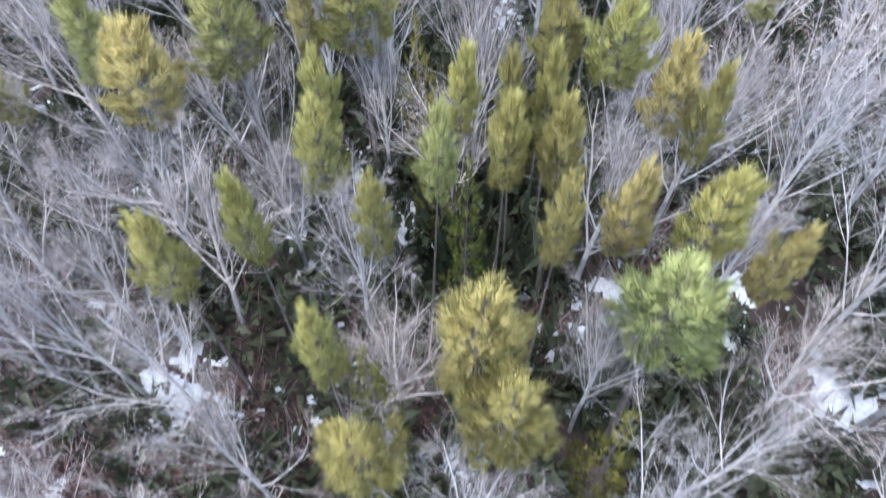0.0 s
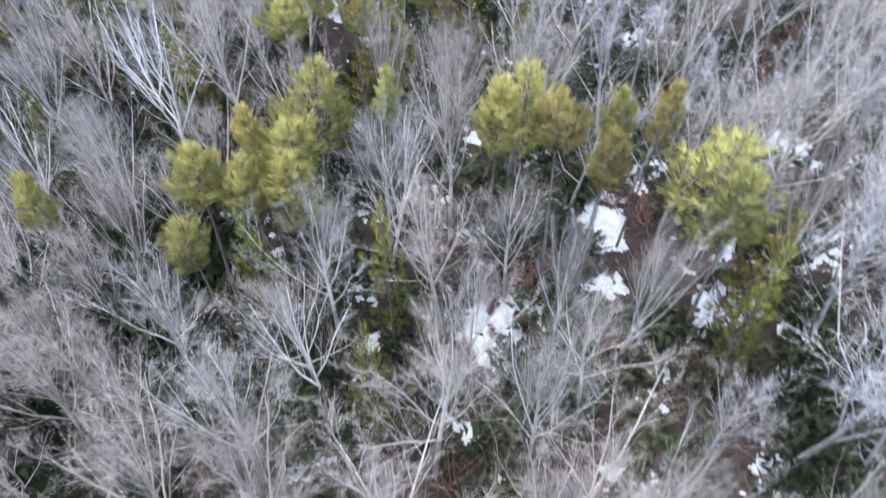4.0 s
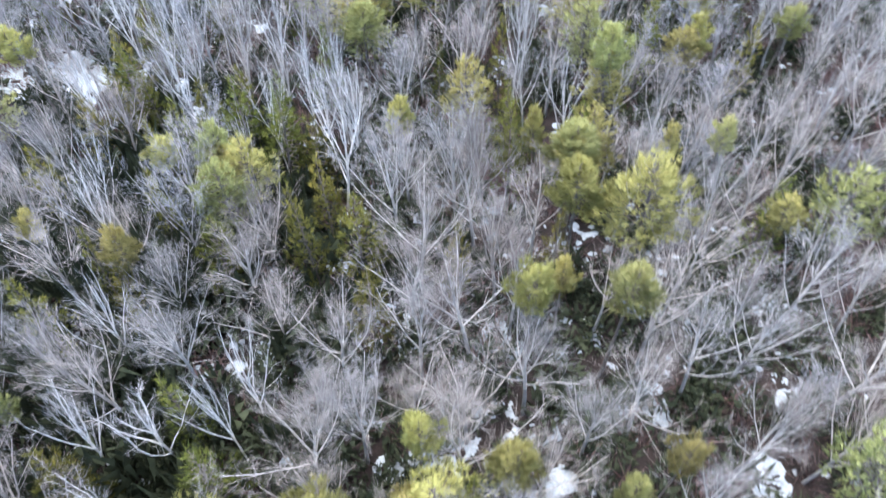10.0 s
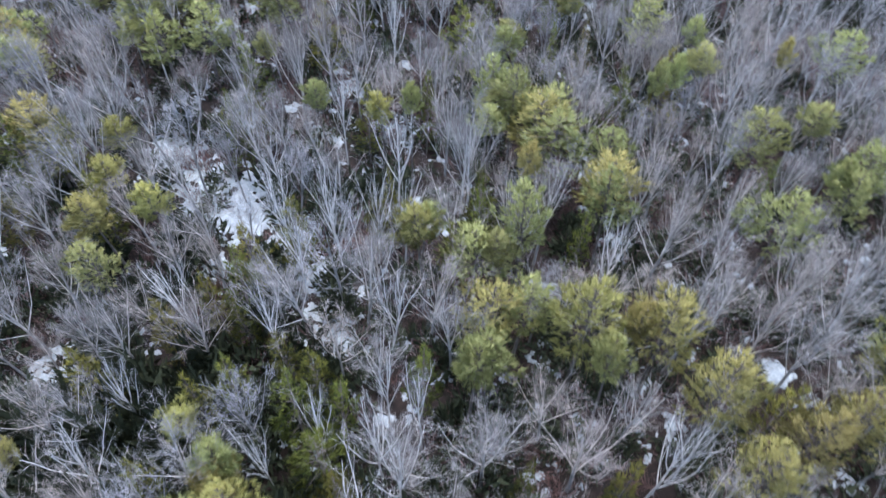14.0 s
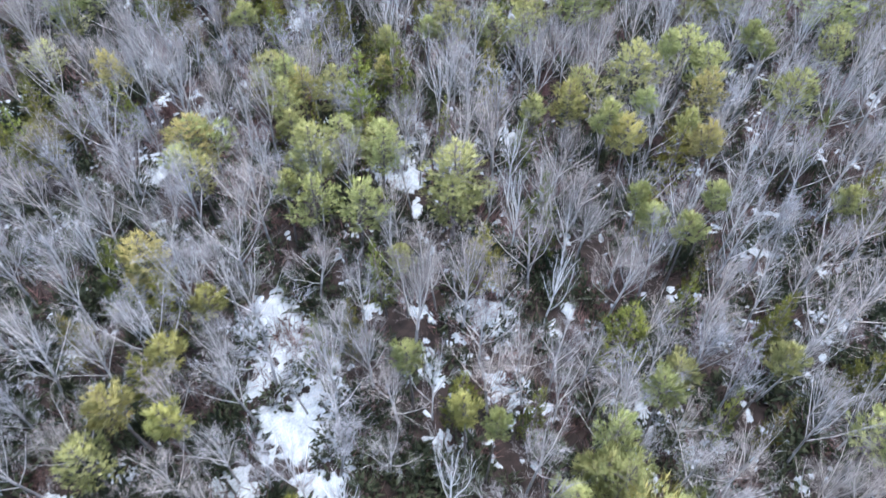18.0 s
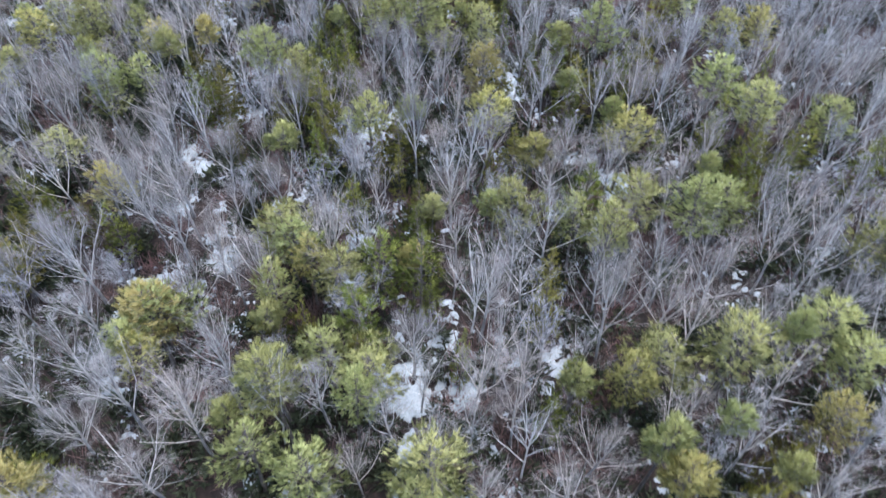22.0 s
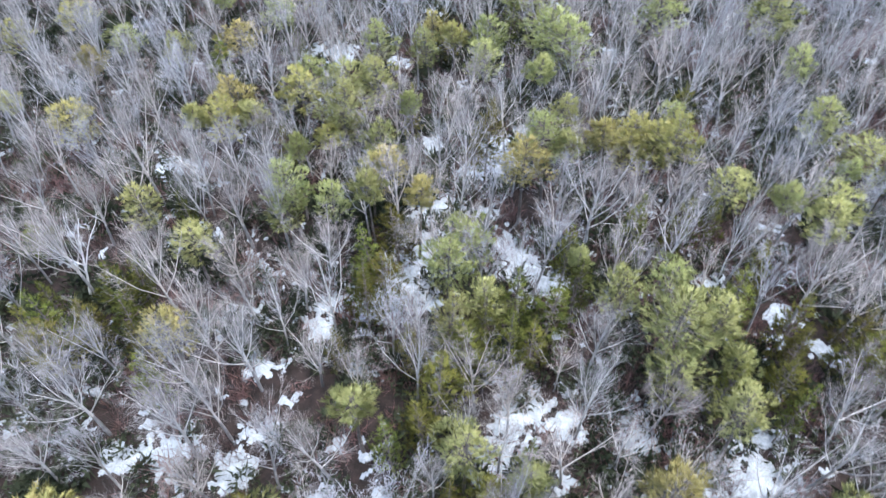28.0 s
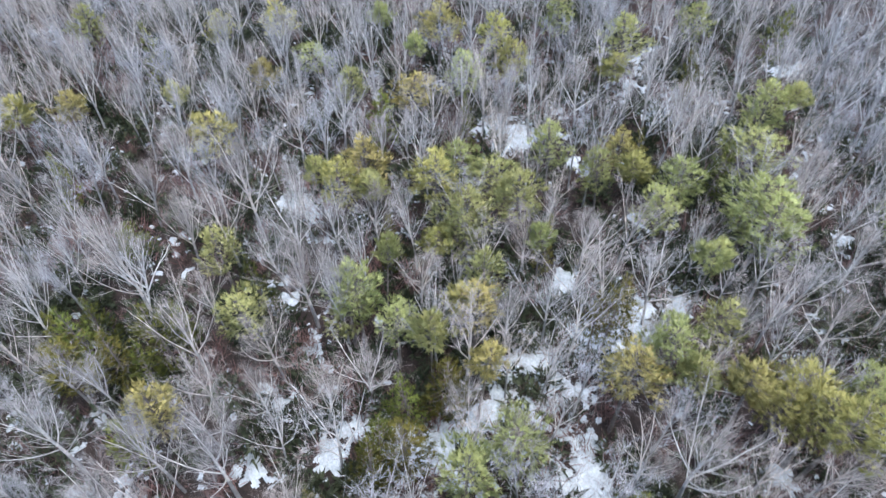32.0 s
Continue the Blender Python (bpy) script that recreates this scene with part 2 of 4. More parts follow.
def light_hardwood(h, spread, rows, sprigs, fine, stout):
    """A lighter bare tree for the depth of the wood, as arrays of vertices and triangles."""
    lump = Lump()
    trunk, main, laterals, twigs, r0 = grow(h, spread, 8, rnd(0.34, 0.5), 0.02, rows, sprigs)
    lump.tube(trunk[::2] + trunk[-1:], [r0 * (1.2 - i * 0.17) for i in range(5)], 3)
    for pts, r, _ in main:
        lump.tube([pts[0], pts[2], pts[-1]], [r, r * 0.68, r * 0.2], 3)
    for pts, r, _ in laterals:
        d = pts[2] - pts[0]
        lump.blade(pts[0], pts[2], d.cross(sphere_dir()).normalized() * r * 0.7)
    bark = len(lump.f)
    for p, d, far in twigs:
        lump.blade(p, p + d * far, d.cross(sphere_dir()).normalized() * rnd(0.008, 0.012) * stout)
        for k in range(fine):
            q = p + d * far * rnd(0.1, 0.9)
            e = (aside(d, radians(rnd(16, 42))) + Vector((0, 0, 0.08))).normalized()
            lump.blade(q, q + e * rnd(0.4, 0.85) * h / 14, e.cross(sphere_dir()).normalized() * rnd(0.006, 0.010) * stout)
    return np.array([tuple(q) for q in lump.v], np.float32), np.array(lump.f, np.int32), bark


def joined(name, label, pieces, mat, category):
    """Many pieces (vertices, triangles, matrix) joined into one mesh of what nobody could count."""
    vs, fs, slots, base = [], [], [], 0
    mats = mat if isinstance(mat, list) else [mat]
    for v, f, m, *tone in pieces:
        slots.append(tone[0] if tone else np.zeros(len(f), np.int32))
        m = np.array(m, np.float32)
        vs.append(v @ m[:3, :3].T + m[:3, 3])
        fs.append(f + base)
        base += len(v)
    v, f = np.concatenate(vs), np.concatenate(fs)
    me = bpy.data.meshes.new(name)
    me.vertices.add(len(v))
    me.vertices.foreach_set("co", v.ravel())
    me.loops.add(f.size)
    me.loops.foreach_set("vertex_index", f.ravel())
    me.polygons.add(len(f))
    me.polygons.foreach_set("loop_start", np.arange(0, f.size, 3, dtype=np.int32))
    for one in mats:
        me.materials.append(one)
    me.polygons.foreach_set("material_index", np.concatenate(slots).astype(np.int32))
    me.update(calc_edges=True)
    return tagged(new(name, me), label, category, kind="stuff")


def pine(h, radius, blades, base, mats, top_power=0.62, size=1.0, droop=0.0, broad=1.0):
    """A conifer: a trunk with branches in an uneven spiral, each ending in a fan of upturned needle tufts."""
    wood, leaf = Lump(), Lump()
    axis = bend(Vector((0, 0, -0.3)), Vector((rnd(-0.04, 0.04), rnd(-0.04, 0.04), 1)), h * 0.97, 7, 0.02, 0.1)
    r0 = h * 0.011
    wood.tube(axis, [r0 * (1.2 - i * 0.155) for i in range(8)], 6)
    lobes = [(rnd(0, 6.28), rnd(0.0, 1.0), rnd(0.72, 1.25)) for _ in range(7)]
    arms, z, turn = [], h * base, 0.0
    while z < h * 0.985:
        s = (z / h - base) / (1 - base)
        reach = radius * (min(1.0, (1 - s) * 1.3 + 0.04) ** top_power) * (0.66 + 0.34 * min(1, s * 4))
        turn += 2.4 + rnd(-0.5, 0.5)
        bulge = 1.0
        for w, t, grown in lobes:
            if math.cos(turn - w) > 0.55 and abs(s - t) < 0.22:
                bulge = grown
        ln = max(0.4, reach * rnd(0.62, 1.18) * bulge)
        p, _ = along(axis, min(z / h, 1.0))
        pts = bend(p, Vector((math.cos(turn), math.sin(turn), 0.06 + 0.85 * s * s - droop)), ln, 3, 0.08, 0.06)
        wood.spike(pts[0], pts[3], 0.04)
        arms.append((pts, ln, s))
        z += h * (1 - base) * rnd(0.008, 0.026)
    total = sum(a[1] ** 1.25 for a in arms)
    heart = Vector((0, 0, h * (base + 0.3 * (1 - base))))
    for pts, ln, s in arms:
        share = blades * ln ** 1.25 / total
        knots = max(3, int(share / 10))
        for q in range(knots):
            u = 1 - 0.72 * rnd(0, 1) ** 1.5
            c, way = along(pts, u)
            across = Vector((-way.y, way.x, 0))
            c = c + across * rnd(-0.42, 0.42) * ln * (1.15 - u * 0.6) + Vector((0, 0, rnd(-0.12, 0.16) * size))
            outer = c - heart
            outer = Vector((outer.x / radius, outer.y / radius, outer.z / (h * (1 - base) * 0.6))).normalized()
            tuft = (outer * 0.85 + sphere_dir() * 0.42 + Vector((0, 0, 0.30))).normalized()
            for _ in range(max(3, int(share / knots))):
                d = (way * 0.45 + tuft * 0.35 + sphere_dir() * 0.5 + Vector((0, 0, 0.5 - 1.6 * droop))).normalized()
                b = c + sphere_dir() * rnd(0.02, 0.14) * size
                face = (tuft + sphere_dir() * 0.18).normalized()
                leaf.spray(b, b + d * rnd(0.32, 0.68) * size, d.cross(sphere_dir()).normalized() * rnd(0.014, 0.028) * size * broad, face)
    return wood.mesh("conifer_wood", mats[0], True), leaf.mesh("conifer_sprays", mats[1])


# ---- ground: one sheet to the horizon, finely shaped under the wood ----
def ground_height(x, y):
    return 0.35 * noise.noise((x * 0.045, y * 0.045, 3.1)) + 0.10 * noise.noise((x * 0.3, y * 0.3, 7.7))


def ground_sheet():
    near = np.arange(-150, 150.1, 2.0)
    far = 150 * 1.25 ** np.arange(1, 14)
    line = np.concatenate([-far[::-1], near, far])
    cx, cy = -70.0, 40.0
    n = len(line)
    verts = []
    for y in line:
        for x in line:
            fade = 1.0 if max(abs(x), abs(y)) <= 150 else 0.3
            verts.append((cx + x, cy + y, ground_height(cx + x, cy + y) * fade))
    faces = [(j * n + i, j * n + i + 1, (j + 1) * n + i + 1, (j + 1) * n + i) for j in range(n - 1) for i in range(n - 1)]
    me = bpy.data.meshes.new("ground")
    me.from_pydata(verts, [], faces)
    me.materials.append(SHADED_LITTER)
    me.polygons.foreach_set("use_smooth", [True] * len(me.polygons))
    return tagged(new("ground", me), "forest floor of reddish brown leaf litter, darkened by painted shade", "ground", kind="structure")


ground_sheet()

# ---- stands: x, y, height and crown width of the trees that stand out ----
PINES = []
PINES += [
    (-180.8, -1.4, 12.2, 5.5), (-180.5, 7.6, 12.2, 6.6), (-185, 8.8, 12.3, 5.9), (-181.7, 27, 12.5, 6.3), (-182.4, 56.8, 12.9, 8.2), (-147.8, -65.4, 12, 8.2),
    (-151.5, -56.3, 11.9, 4.4), (-155.1, -43.9, 13, 5.2), (-160.1, -41.5, 11.8, 7.2), (-163.1, -40, 11.8, 4.7), (-171.7, -37.1, 11.9, 4.6), (-157.6, -37, 11.7, 2.5),
    (-157.1, -32.8, 11.7, 6.1), (-147, -31.7, 11.2, 5.2), (-151.9, -29.4, 13.5, 4), (-156.9, -29.4, 11.7, 5.3), (-170.6, -28.2, 11.9, 4.3), (-143.1, -16.9, 11.3, 5.5),
    (-143.8, -8.8, 15.9, 7.4), (-150.5, -8.6, 11.7, 3.7), (-145.4, -7.5, 11.6, 5.6), (-151.6, -4.2, 14, 4.7), (-159.8, 0.7, 11.9, 3.7), (-164.6, 2.6, 14.7, 6.2),
]
PINES += [
    (-146.3, 5, 14.4, 5.1), (-157.6, 9.5, 10.6, 4.2), (-145.2, 11, 12.4, 5.9), (-173.5, 15.1, 11.6, 7), (-157.4, 17.3, 12.1, 3.3), (-145.6, 19, 11.9, 4.3),
    (-157.4, 20.8, 13.2, 5.9), (-173.6, 23.1, 14.2, 6.5), (-140.1, 27.2, 14.8, 5.8), (-161.6, 29.7, 12.4, 3), (-153.1, 30.5, 13.9, 6.4), (-162, 33.7, 12.5, 5.7),
    (-157.5, 33.9, 14.5, 6.2), (-146.5, 34.5, 15.4, 4.7), (-170.4, 44.1, 12.6, 6.9), (-173.8, 46, 13.6, 5.7), (-144.7, 47.6, 13.3, 6.9), (-141.3, 48.1, 13.2, 4.6),
    (-150.7, 49.3, 15.4, 6.5), (-155.2, 49.8, 15.4, 3.2), (-160.1, 50.5, 13.8, 6.1), (-145.1, 54.4, 14.3, 2.8), (-159.4, 54.4, 13.6, 5.2), (-167, 54.5, 13.3, 3.7),
]
PINES += [
    (-166.5, 57.1, 13.4, 3), (-153.7, 57.3, 14.7, 4.5), (-146.5, 59.6, 13.2, 3.1), (-176.5, 61.6, 13.1, 4.5), (-161.3, 63.6, 14, 6.8), (-144.6, 63.7, 15.6, 3.7),
    (-150.4, 77.6, 13, 2.9), (-167.5, 82.7, 13.1, 8.2), (-113, -67.1, 12.1, 4.3), (-133.4, -62, 12, 8.1), (-115.5, -57.7, 12.1, 8.2), (-122.7, -48, 13, 8.2),
    (-105.1, -46.8, 10.8, 4.7), (-113.6, -46.1, 12.1, 5.5), (-109.8, -44.6, 12.1, 4), (-114.7, -42.9, 12.1, 5), (-107.2, -42.1, 11.9, 4.6), (-100.6, -40.9, 12.3, 4.7),
    (-139.3, -39.9, 11.5, 4.8), (-122.8, -38.7, 14.2, 3.6), (-134.7, -36, 11.6, 5.2), (-126.5, -35.3, 11.6, 4.7), (-139.3, -33, 14.9, 5.7), (-135.3, -32.6, 11.4, 4.5),
]
PINES += [
    (-100.1, -32.3, 10.9, 6.3), (-105.4, -31.7, 13.4, 5.7), (-133.1, -30.8, 14, 4.3), (-109.9, -29.9, 11.5, 2.9), (-126.9, -29.1, 14.2, 5.9), (-103.6, -25.5, 14.8, 5.8),
    (-103.5, -25.5, 10.8, 5.6), (-125.6, -24.2, 14, 5.7), (-102.7, -22.8, 9.6, 3.7), (-109.6, -22.3, 12.7, 4.8), (-111.3, -19.9, 11.5, 4.4), (-109.6, -18.9, 10.9, 3.4),
    (-102.1, -16.1, 13.5, 3), (-116.9, -15.5, 12.9, 3.4), (-134.5, -15.2, 11.3, 2.8), (-123.6, -14.7, 11, 6.3), (-112.4, -14, 13.7, 4.1), (-107.6, -13.6, 11.8, 4.5),
    (-104.6, -11.8, 14, 5.2), (-139, -11.3, 13.5, 4.6), (-103.7, -11.1, 10.7, 5.1), (-123.2, -8.6, 14.8, 5.2), (-126.8, -7.5, 11.1, 5), (-125.2, -3, 13.3, 4.4),
]
PINES += [
    (-102.5, 6.9, 13.1, 4.6), (-136.7, 7, 11.4, 4), (-131.1, 7.1, 13.9, 5.1), (-121.2, 7.2, 12.1, 4), (-118.5, 21.3, 12.7, 5.8), (-132.4, 22.8, 11.7, 3.4),
    (-104, 23.8, 11.6, 4.8), (-119, 24.2, 11.8, 4.5), (-138.1, 24.5, 11.7, 3.5), (-101.7, 26.1, 11.8, 4.2), (-120.8, 27.2, 12.6, 5.8), (-114.7, 27.7, 13.7, 4.4),
    (-128.4, 28.4, 11.6, 2.8), (-102.9, 29, 11.9, 4.6), (-113.9, 30, 11.9, 3.1), (-118.1, 34.9, 12.6, 5.3), (-120.8, 37.7, 12.1, 6.5), (-108.1, 38, 12, 3.3),
    (-112.9, 38.4, 15.6, 5.7), (-118.2, 41.2, 14.9, 4.4), (-109.3, 41.3, 12.7, 5.4), (-112.4, 44.8, 12.4, 6.2), (-136.5, 46.1, 12.7, 3.6), (-121.6, 49.5, 15.9, 7),
]
PINES += [
    (-121.1, 50.7, 12.6, 5.9), (-111.7, 54, 11.9, 3), (-139.1, 54.4, 15.5, 4), (-138.7, 58.3, 15.3, 4.1), (-105.5, 62.8, 12.7, 2.9), (-134.4, 63.7, 13.1, 3),
    (-134.2, 65.5, 12.2, 3.3), (-139.6, 68.7, 13.9, 2.8), (-134.9, 69.1, 13.1, 3.4), (-106, 69.6, 12.2, 2.8), (-106, 72.4, 14, 2.6), (-122, 78.2, 12.4, 3.4),
    (-113, 78.4, 13.6, 4.4), (-118.8, 79.3, 13.5, 3.5), (-107.3, 79.6, 12.7, 4.1), (-110.1, 79.6, 12.7, 4.3), (-111.2, 81.6, 15.8, 5.2), (-128.3, 83.2, 13.7, 3.1),
    (-100.8, 85.2, 15.4, 2.2), (-111.8, 85.3, 13, 5), (-108.3, 86.4, 13.2, 7.4), (-103.2, 92.3, 13.8, 5.3), (-107.6, 92.5, 13.3, 5.2), (-129.9, 92.5, 12.5, 5.2),
]
PINES += [
    (-100.4, 93.4, 13.9, 4.6), (-115.3, 94.8, 15.5, 2.2), (-117.2, 97.1, 14.7, 2.8), (-127.7, 98.3, 12.9, 3.1), (-123.3, 99.2, 13.2, 4.1), (-112.4, 105.5, 14.1, 5.8),
    (-126.3, 107.6, 13.3, 2), (-102.3, 107.7, 15.4, 6.2), (-116.8, 110.3, 13.8, 3.5), (-108.3, 111.6, 14.2, 2.8), (-130.9, 113.3, 13.2, 6.1), (-108.4, 113.9, 14.1, 4.8),
    (-111.3, 115.5, 14, 5.3), (-107.1, 121.8, 13.8, 4.4), (-95.4, -73.1, 12.1, 5), (-92.2, -63.3, 12.1, 6.4), (-83.6, -60.3, 12.1, 5), (-95.8, -55.4, 12, 3.7),
    (-80.6, -50.8, 12, 4.8), (-86.5, -48.2, 11.9, 4.6), (-73.6, -46.6, 12.1, 6.6), (-84.8, -42.7, 11.9, 5.3), (-68.9, -40.9, 12.2, 4.1), (-77.4, -40.3, 12, 3.1),
]
PINES += [
    (-81.3, -36.5, 9.3, 6.4), (-95.4, -31.9, 11.6, 4.8), (-75.7, -31.7, 9.9, 4.7), (-65.6, -31.3, 8.9, 5.5), (-96.3, -27.6, 12.5, 5.2), (-89.4, -23, 12.2, 5.8),
    (-69.2, -22.7, 11, 4.2), (-92.7, -22.1, 11.4, 3.9), (-91, -18.8, 13, 4.4), (-87.4, -18.1, 11.5, 3.2), (-74.2, -13.2, 11.7, 5.6), (-64.4, -13.1, 10, 3.3),
    (-89.6, -5.3, 11.5, 4.8), (-97.2, -3.4, 11.3, 5.2), (-60.9, -2.1, 12.4, 4.3), (-93.2, 38.1, 11.3, 3.3), (-92.4, 38.4, 8.7, 4.5), (-95.5, 45.8, 10.8, 3.7),
    (-90, 48.8, 11.7, 3.6), (-80.9, 53.6, 12.8, 4.7), (-87.2, 56.2, 13.7, 3.4), (-64.6, 58.6, 12, 1.9), (-70.7, 67.7, 11.5, 2.8), (-64.1, 72.6, 13.3, 4.5),
]
PINES += [
    (-67.4, 72.7, 11.6, 3.7), (-91.9, 79.1, 14.1, 4.3), (-91.5, 83.9, 12.8, 6.2), (-91.9, 85.6, 13.2, 3.7), (-80.5, 86.7, 13.9, 3.7), (-68.3, 87.1, 12.7, 2.4),
    (-93.8, 87.1, 16.4, 4.7), (-83.3, 87.2, 13.2, 5.8), (-87.4, 88.6, 13.5, 4.7), (-86.6, 93.8, 16.7, 5.9), (-69.2, 94, 14.7, 4.8), (-82.5, 96.5, 17, 3.3),
    (-62.6, 97.6, 14.5, 1.9), (-87.4, 98, 14.2, 3), (-88.2, 99.9, 16.3, 5.7), (-62.1, 102.3, 13.7, 4.8), (-83.3, 103.4, 17.4, 4.7), (-67.7, 106.1, 16.6, 3.4),
    (-73.6, 106.6, 16.6, 5), (-79.5, 107.1, 16.9, 5.1), (-83.1, 110.7, 15, 4.6), (-86.1, 113.6, 13.9, 4.6), (-69.6, 115.5, 14.4, 2.8), (-91.5, 115.9, 11.9, 3.3),
]
PINES += [
    (-93.3, 116.3, 14, 5), (-76, 119.1, 13.6, 3.3), (-80, 119.5, 13.7, 3.4), (-70.8, 125.5, 13.5, 3.1), (-86.5, 126.6, 13.6, 3.6), (-79.8, 129.8, 13.5, 4.1),
    (-59.5, -30.6, 12.4, 5), (-54, -24.3, 10.5, 4.4), (-44.7, -10.2, 12.9, 4.8), (-58.6, 3.2, 12.5, 4.2), (-20.6, 21.4, 14.4, 1.8), (-29, 45.4, 13.7, 1.8),
    (-21.6, 48.8, 14.1, 3), (-21.2, 54.2, 12.8, 2), (-50.4, 57.5, 11.6, 1.8), (-24, 63.8, 14, 3.3), (-37, 66, 12.1, 3.3), (-20.6, 67.7, 12.4, 2.2),
    (-23.2, 67.8, 14.4, 2.1), (-39, 67.8, 12.7, 4.5), (-32.3, 72.1, 12, 2), (-33.4, 72.8, 13.6, 2.5), (-35.9, 73.9, 12.7, 2.5), (-28.1, 74.3, 12.4, 3.6),
]
PINES += [
    (-34.9, 76.1, 9.9, 2.3), (-37.5, 76.2, 15, 3.2), (-33.5, 78.9, 12.1, 3.2), (-36.4, 80.5, 11.2, 4.1), (-40.6, 82, 13.8, 2.6), (-37.4, 82.7, 12.4, 5.2),
    (-37.3, 86.2, 15.1, 2.8), (-47.7, 91.8, 15.8, 3.1), (-22.8, 92.1, 13.6, 1.8), (-28.7, 92.8, 15.8, 3), (-34.5, 93.2, 12.9, 1.8), (-48.8, 94.5, 13.7, 1.9),
    (-35.2, 96.2, 13.7, 2.2), (-46.1, 97.7, 14.7, 3.4), (-55.5, 98.2, 15.5, 4), (-59.8, 100.1, 14.5, 4.3), (-52.5, 102.4, 16.4, 7.2), (-30.9, 106.4, 15.2, 5),
    (-58.6, 106.9, 13.9, 1.8), (-57.7, 111.4, 14.4, 2.1), (-49.6, 112.7, 13.1, 3.1), (-50.1, 117, 13.7, 5.7), (14.8, 29.4, 14.8, 1.8), (-19.7, 45.8, 14.3, 2.3),
]
PINES += [
    (-19, 49.9, 14.2, 2.4), (-16.7, 50.4, 14.3, 3.4), (-18.3, 53.6, 14.1, 4), (5.7, 56.3, 14.9, 2.9), (-1.4, 56.8, 15.4, 2.1), (-19.1, 57.3, 14.3, 4.4),
    (-7.9, 57.7, 15.3, 2.9), (-4, 58.5, 15.4, 2.9), (3.9, 58.7, 15, 5.9), (-15.2, 59.7, 13.7, 1.8), (-1.6, 60.9, 15.1, 1.8), (-7.4, 60.9, 15, 4.4),
    (0.5, 61.9, 14.9, 1.8), (-17.8, 72.8, 12.9, 2.5), (-15.5, 90.6, 14.1, 4.6), (0.3, 8.9, 17.4, 3.3), (7.3, 10.2, 17.4, 3.4), (-4.4, 8.2, 17.4, 1.5),
    (-10.4, 11.7, 17.4, 1.8), (-7.8, 13, 17.4, 1.5), (-6.2, 16.5, 17.4, 2.2), (-6.2, 18.9, 17.4, 1.5), (5.1, 14.2, 17.4, 1.7), (3.3, 13.2, 17.4, 1.5),
]
PINES += [
    (1.6, 17.3, 17.4, 1.8), (3.9, 17.4, 17.4, 1.9), (2.2, 19.1, 17.4, 1.5), (3.7, 19.5, 17.4, 1.5), (6.4, 22.5, 17.4, 2.7), (4.2, 23.9, 17.4, 2.1),
    (7.9, 20.5, 17.4, 2.1), (9, 18.2, 17.4, 1.5), (8.6, 14.3, 17.4, 2.3), (9.9, 11.9, 17.4, 1.5), (-11, 23.8, 17.4, 3.3), (-5.2, 25.3, 17.4, 3.3),
    (-13.6, 20.2, 17.4, 3.2), (-16.4, 22.6, 17.4, 2.3), (-1.6, 16, 17.4, 1.5), (-3.4, 14.1, 17.4, 1.5), (1.6, 6.4, 16.4, 2.8), (-3.1, 5.7, 16.4, 2.6),
    (-13.3, 28.3, 17, 1.6), (-12.2, 32.4, 17, 2.8), (-12, 29.8, 17, 1.5), (-5.9, 27.3, 17, 1.5), (-7.8, 24.9, 17, 1.5), (6.3, 31.3, 17, 2.2),
]
PINES += [
    (4, 28.8, 17, 1.5), (-0.9, 20.2, 17, 1.5), (-84.7, 51.5, 13.5, 4.1), (-68.1, 72.3, 13.5, 3), (-59.5, 65, 13.5, 2.4), (-86.1, 86.9, 13.5, 5.7),
    (-68.8, 105.6, 13.5, 4.4), (-69.9, 114.6, 13.5, 3.7), (-59.7, 99.2, 13.5, 3.9), (-66.1, 74.5, 13.5, 4.4), (-35.4, 120.7, 13.5, 7.4), (-33.5, 77.2, 13.5, 2.4),
    (-16.1, 90, 13.5, 6.1), (-92.4, 38.2, 13.5, 5), (-148.2, -13.1, 13.5, 5), (-105.6, 25.5, 13, 6.3), (-109.2, 85, 13, 7.3), (-93.1, 78.1, 13, 3.7),
    (-146, 29.8, 13, 4.5), (-113.1, 36.3, 13, 5.2), (-118, 20.1, 13, 6.8), (-103.8, 25.6, 13, 5.6), (-112.5, -62.7, 13, 5.7), (-120.3, -49.9, 13, 8.2),
]
PINES += [
    (-129.8, -28.8, 13, 3.3), (-137.9, -33.6, 13, 5.2),
]
HEMLOCKS = []
HEMLOCKS += [
    (-180.9, 16, 12, 2.9), (-189.3, 32, 12.2, 5.4), (-180.9, 34.3, 12.3, 5.4), (-185.2, 39.1, 12.3, 5.4), (-190.5, 59.5, 12.5, 5.2), (-145.5, -27.2, 11.3, 3.2),
    (-142.2, -25.7, 11.2, 3.2), (-150.8, -22.8, 11.4, 3.1), (-160.1, -18.3, 11.5, 3.6), (-165.1, -18.1, 11.6, 5.4), (-154.6, -16.8, 12.9, 4.2), (-149.2, -15.7, 13.5, 4.5),
    (-155.2, -14.1, 11.5, 3.5), (-154.8, -10.8, 11.5, 4.8), (-149.8, -8.4, 11.4, 3.2), (-156, -8.1, 11.5, 2.6), (-177.8, -0.6, 11.8, 5), (-160.5, -0.1, 11.7, 4.8),
    (-153.9, 3.6, 13.6, 3.3), (-148.4, 6, 11.6, 5.4), (-165.2, 8, 11.8, 3.3), (-158.4, 8.3, 11.7, 5.2), (-168.1, 8.4, 11.8, 5.3), (-155, 11.1, 11.7, 4.9),
]
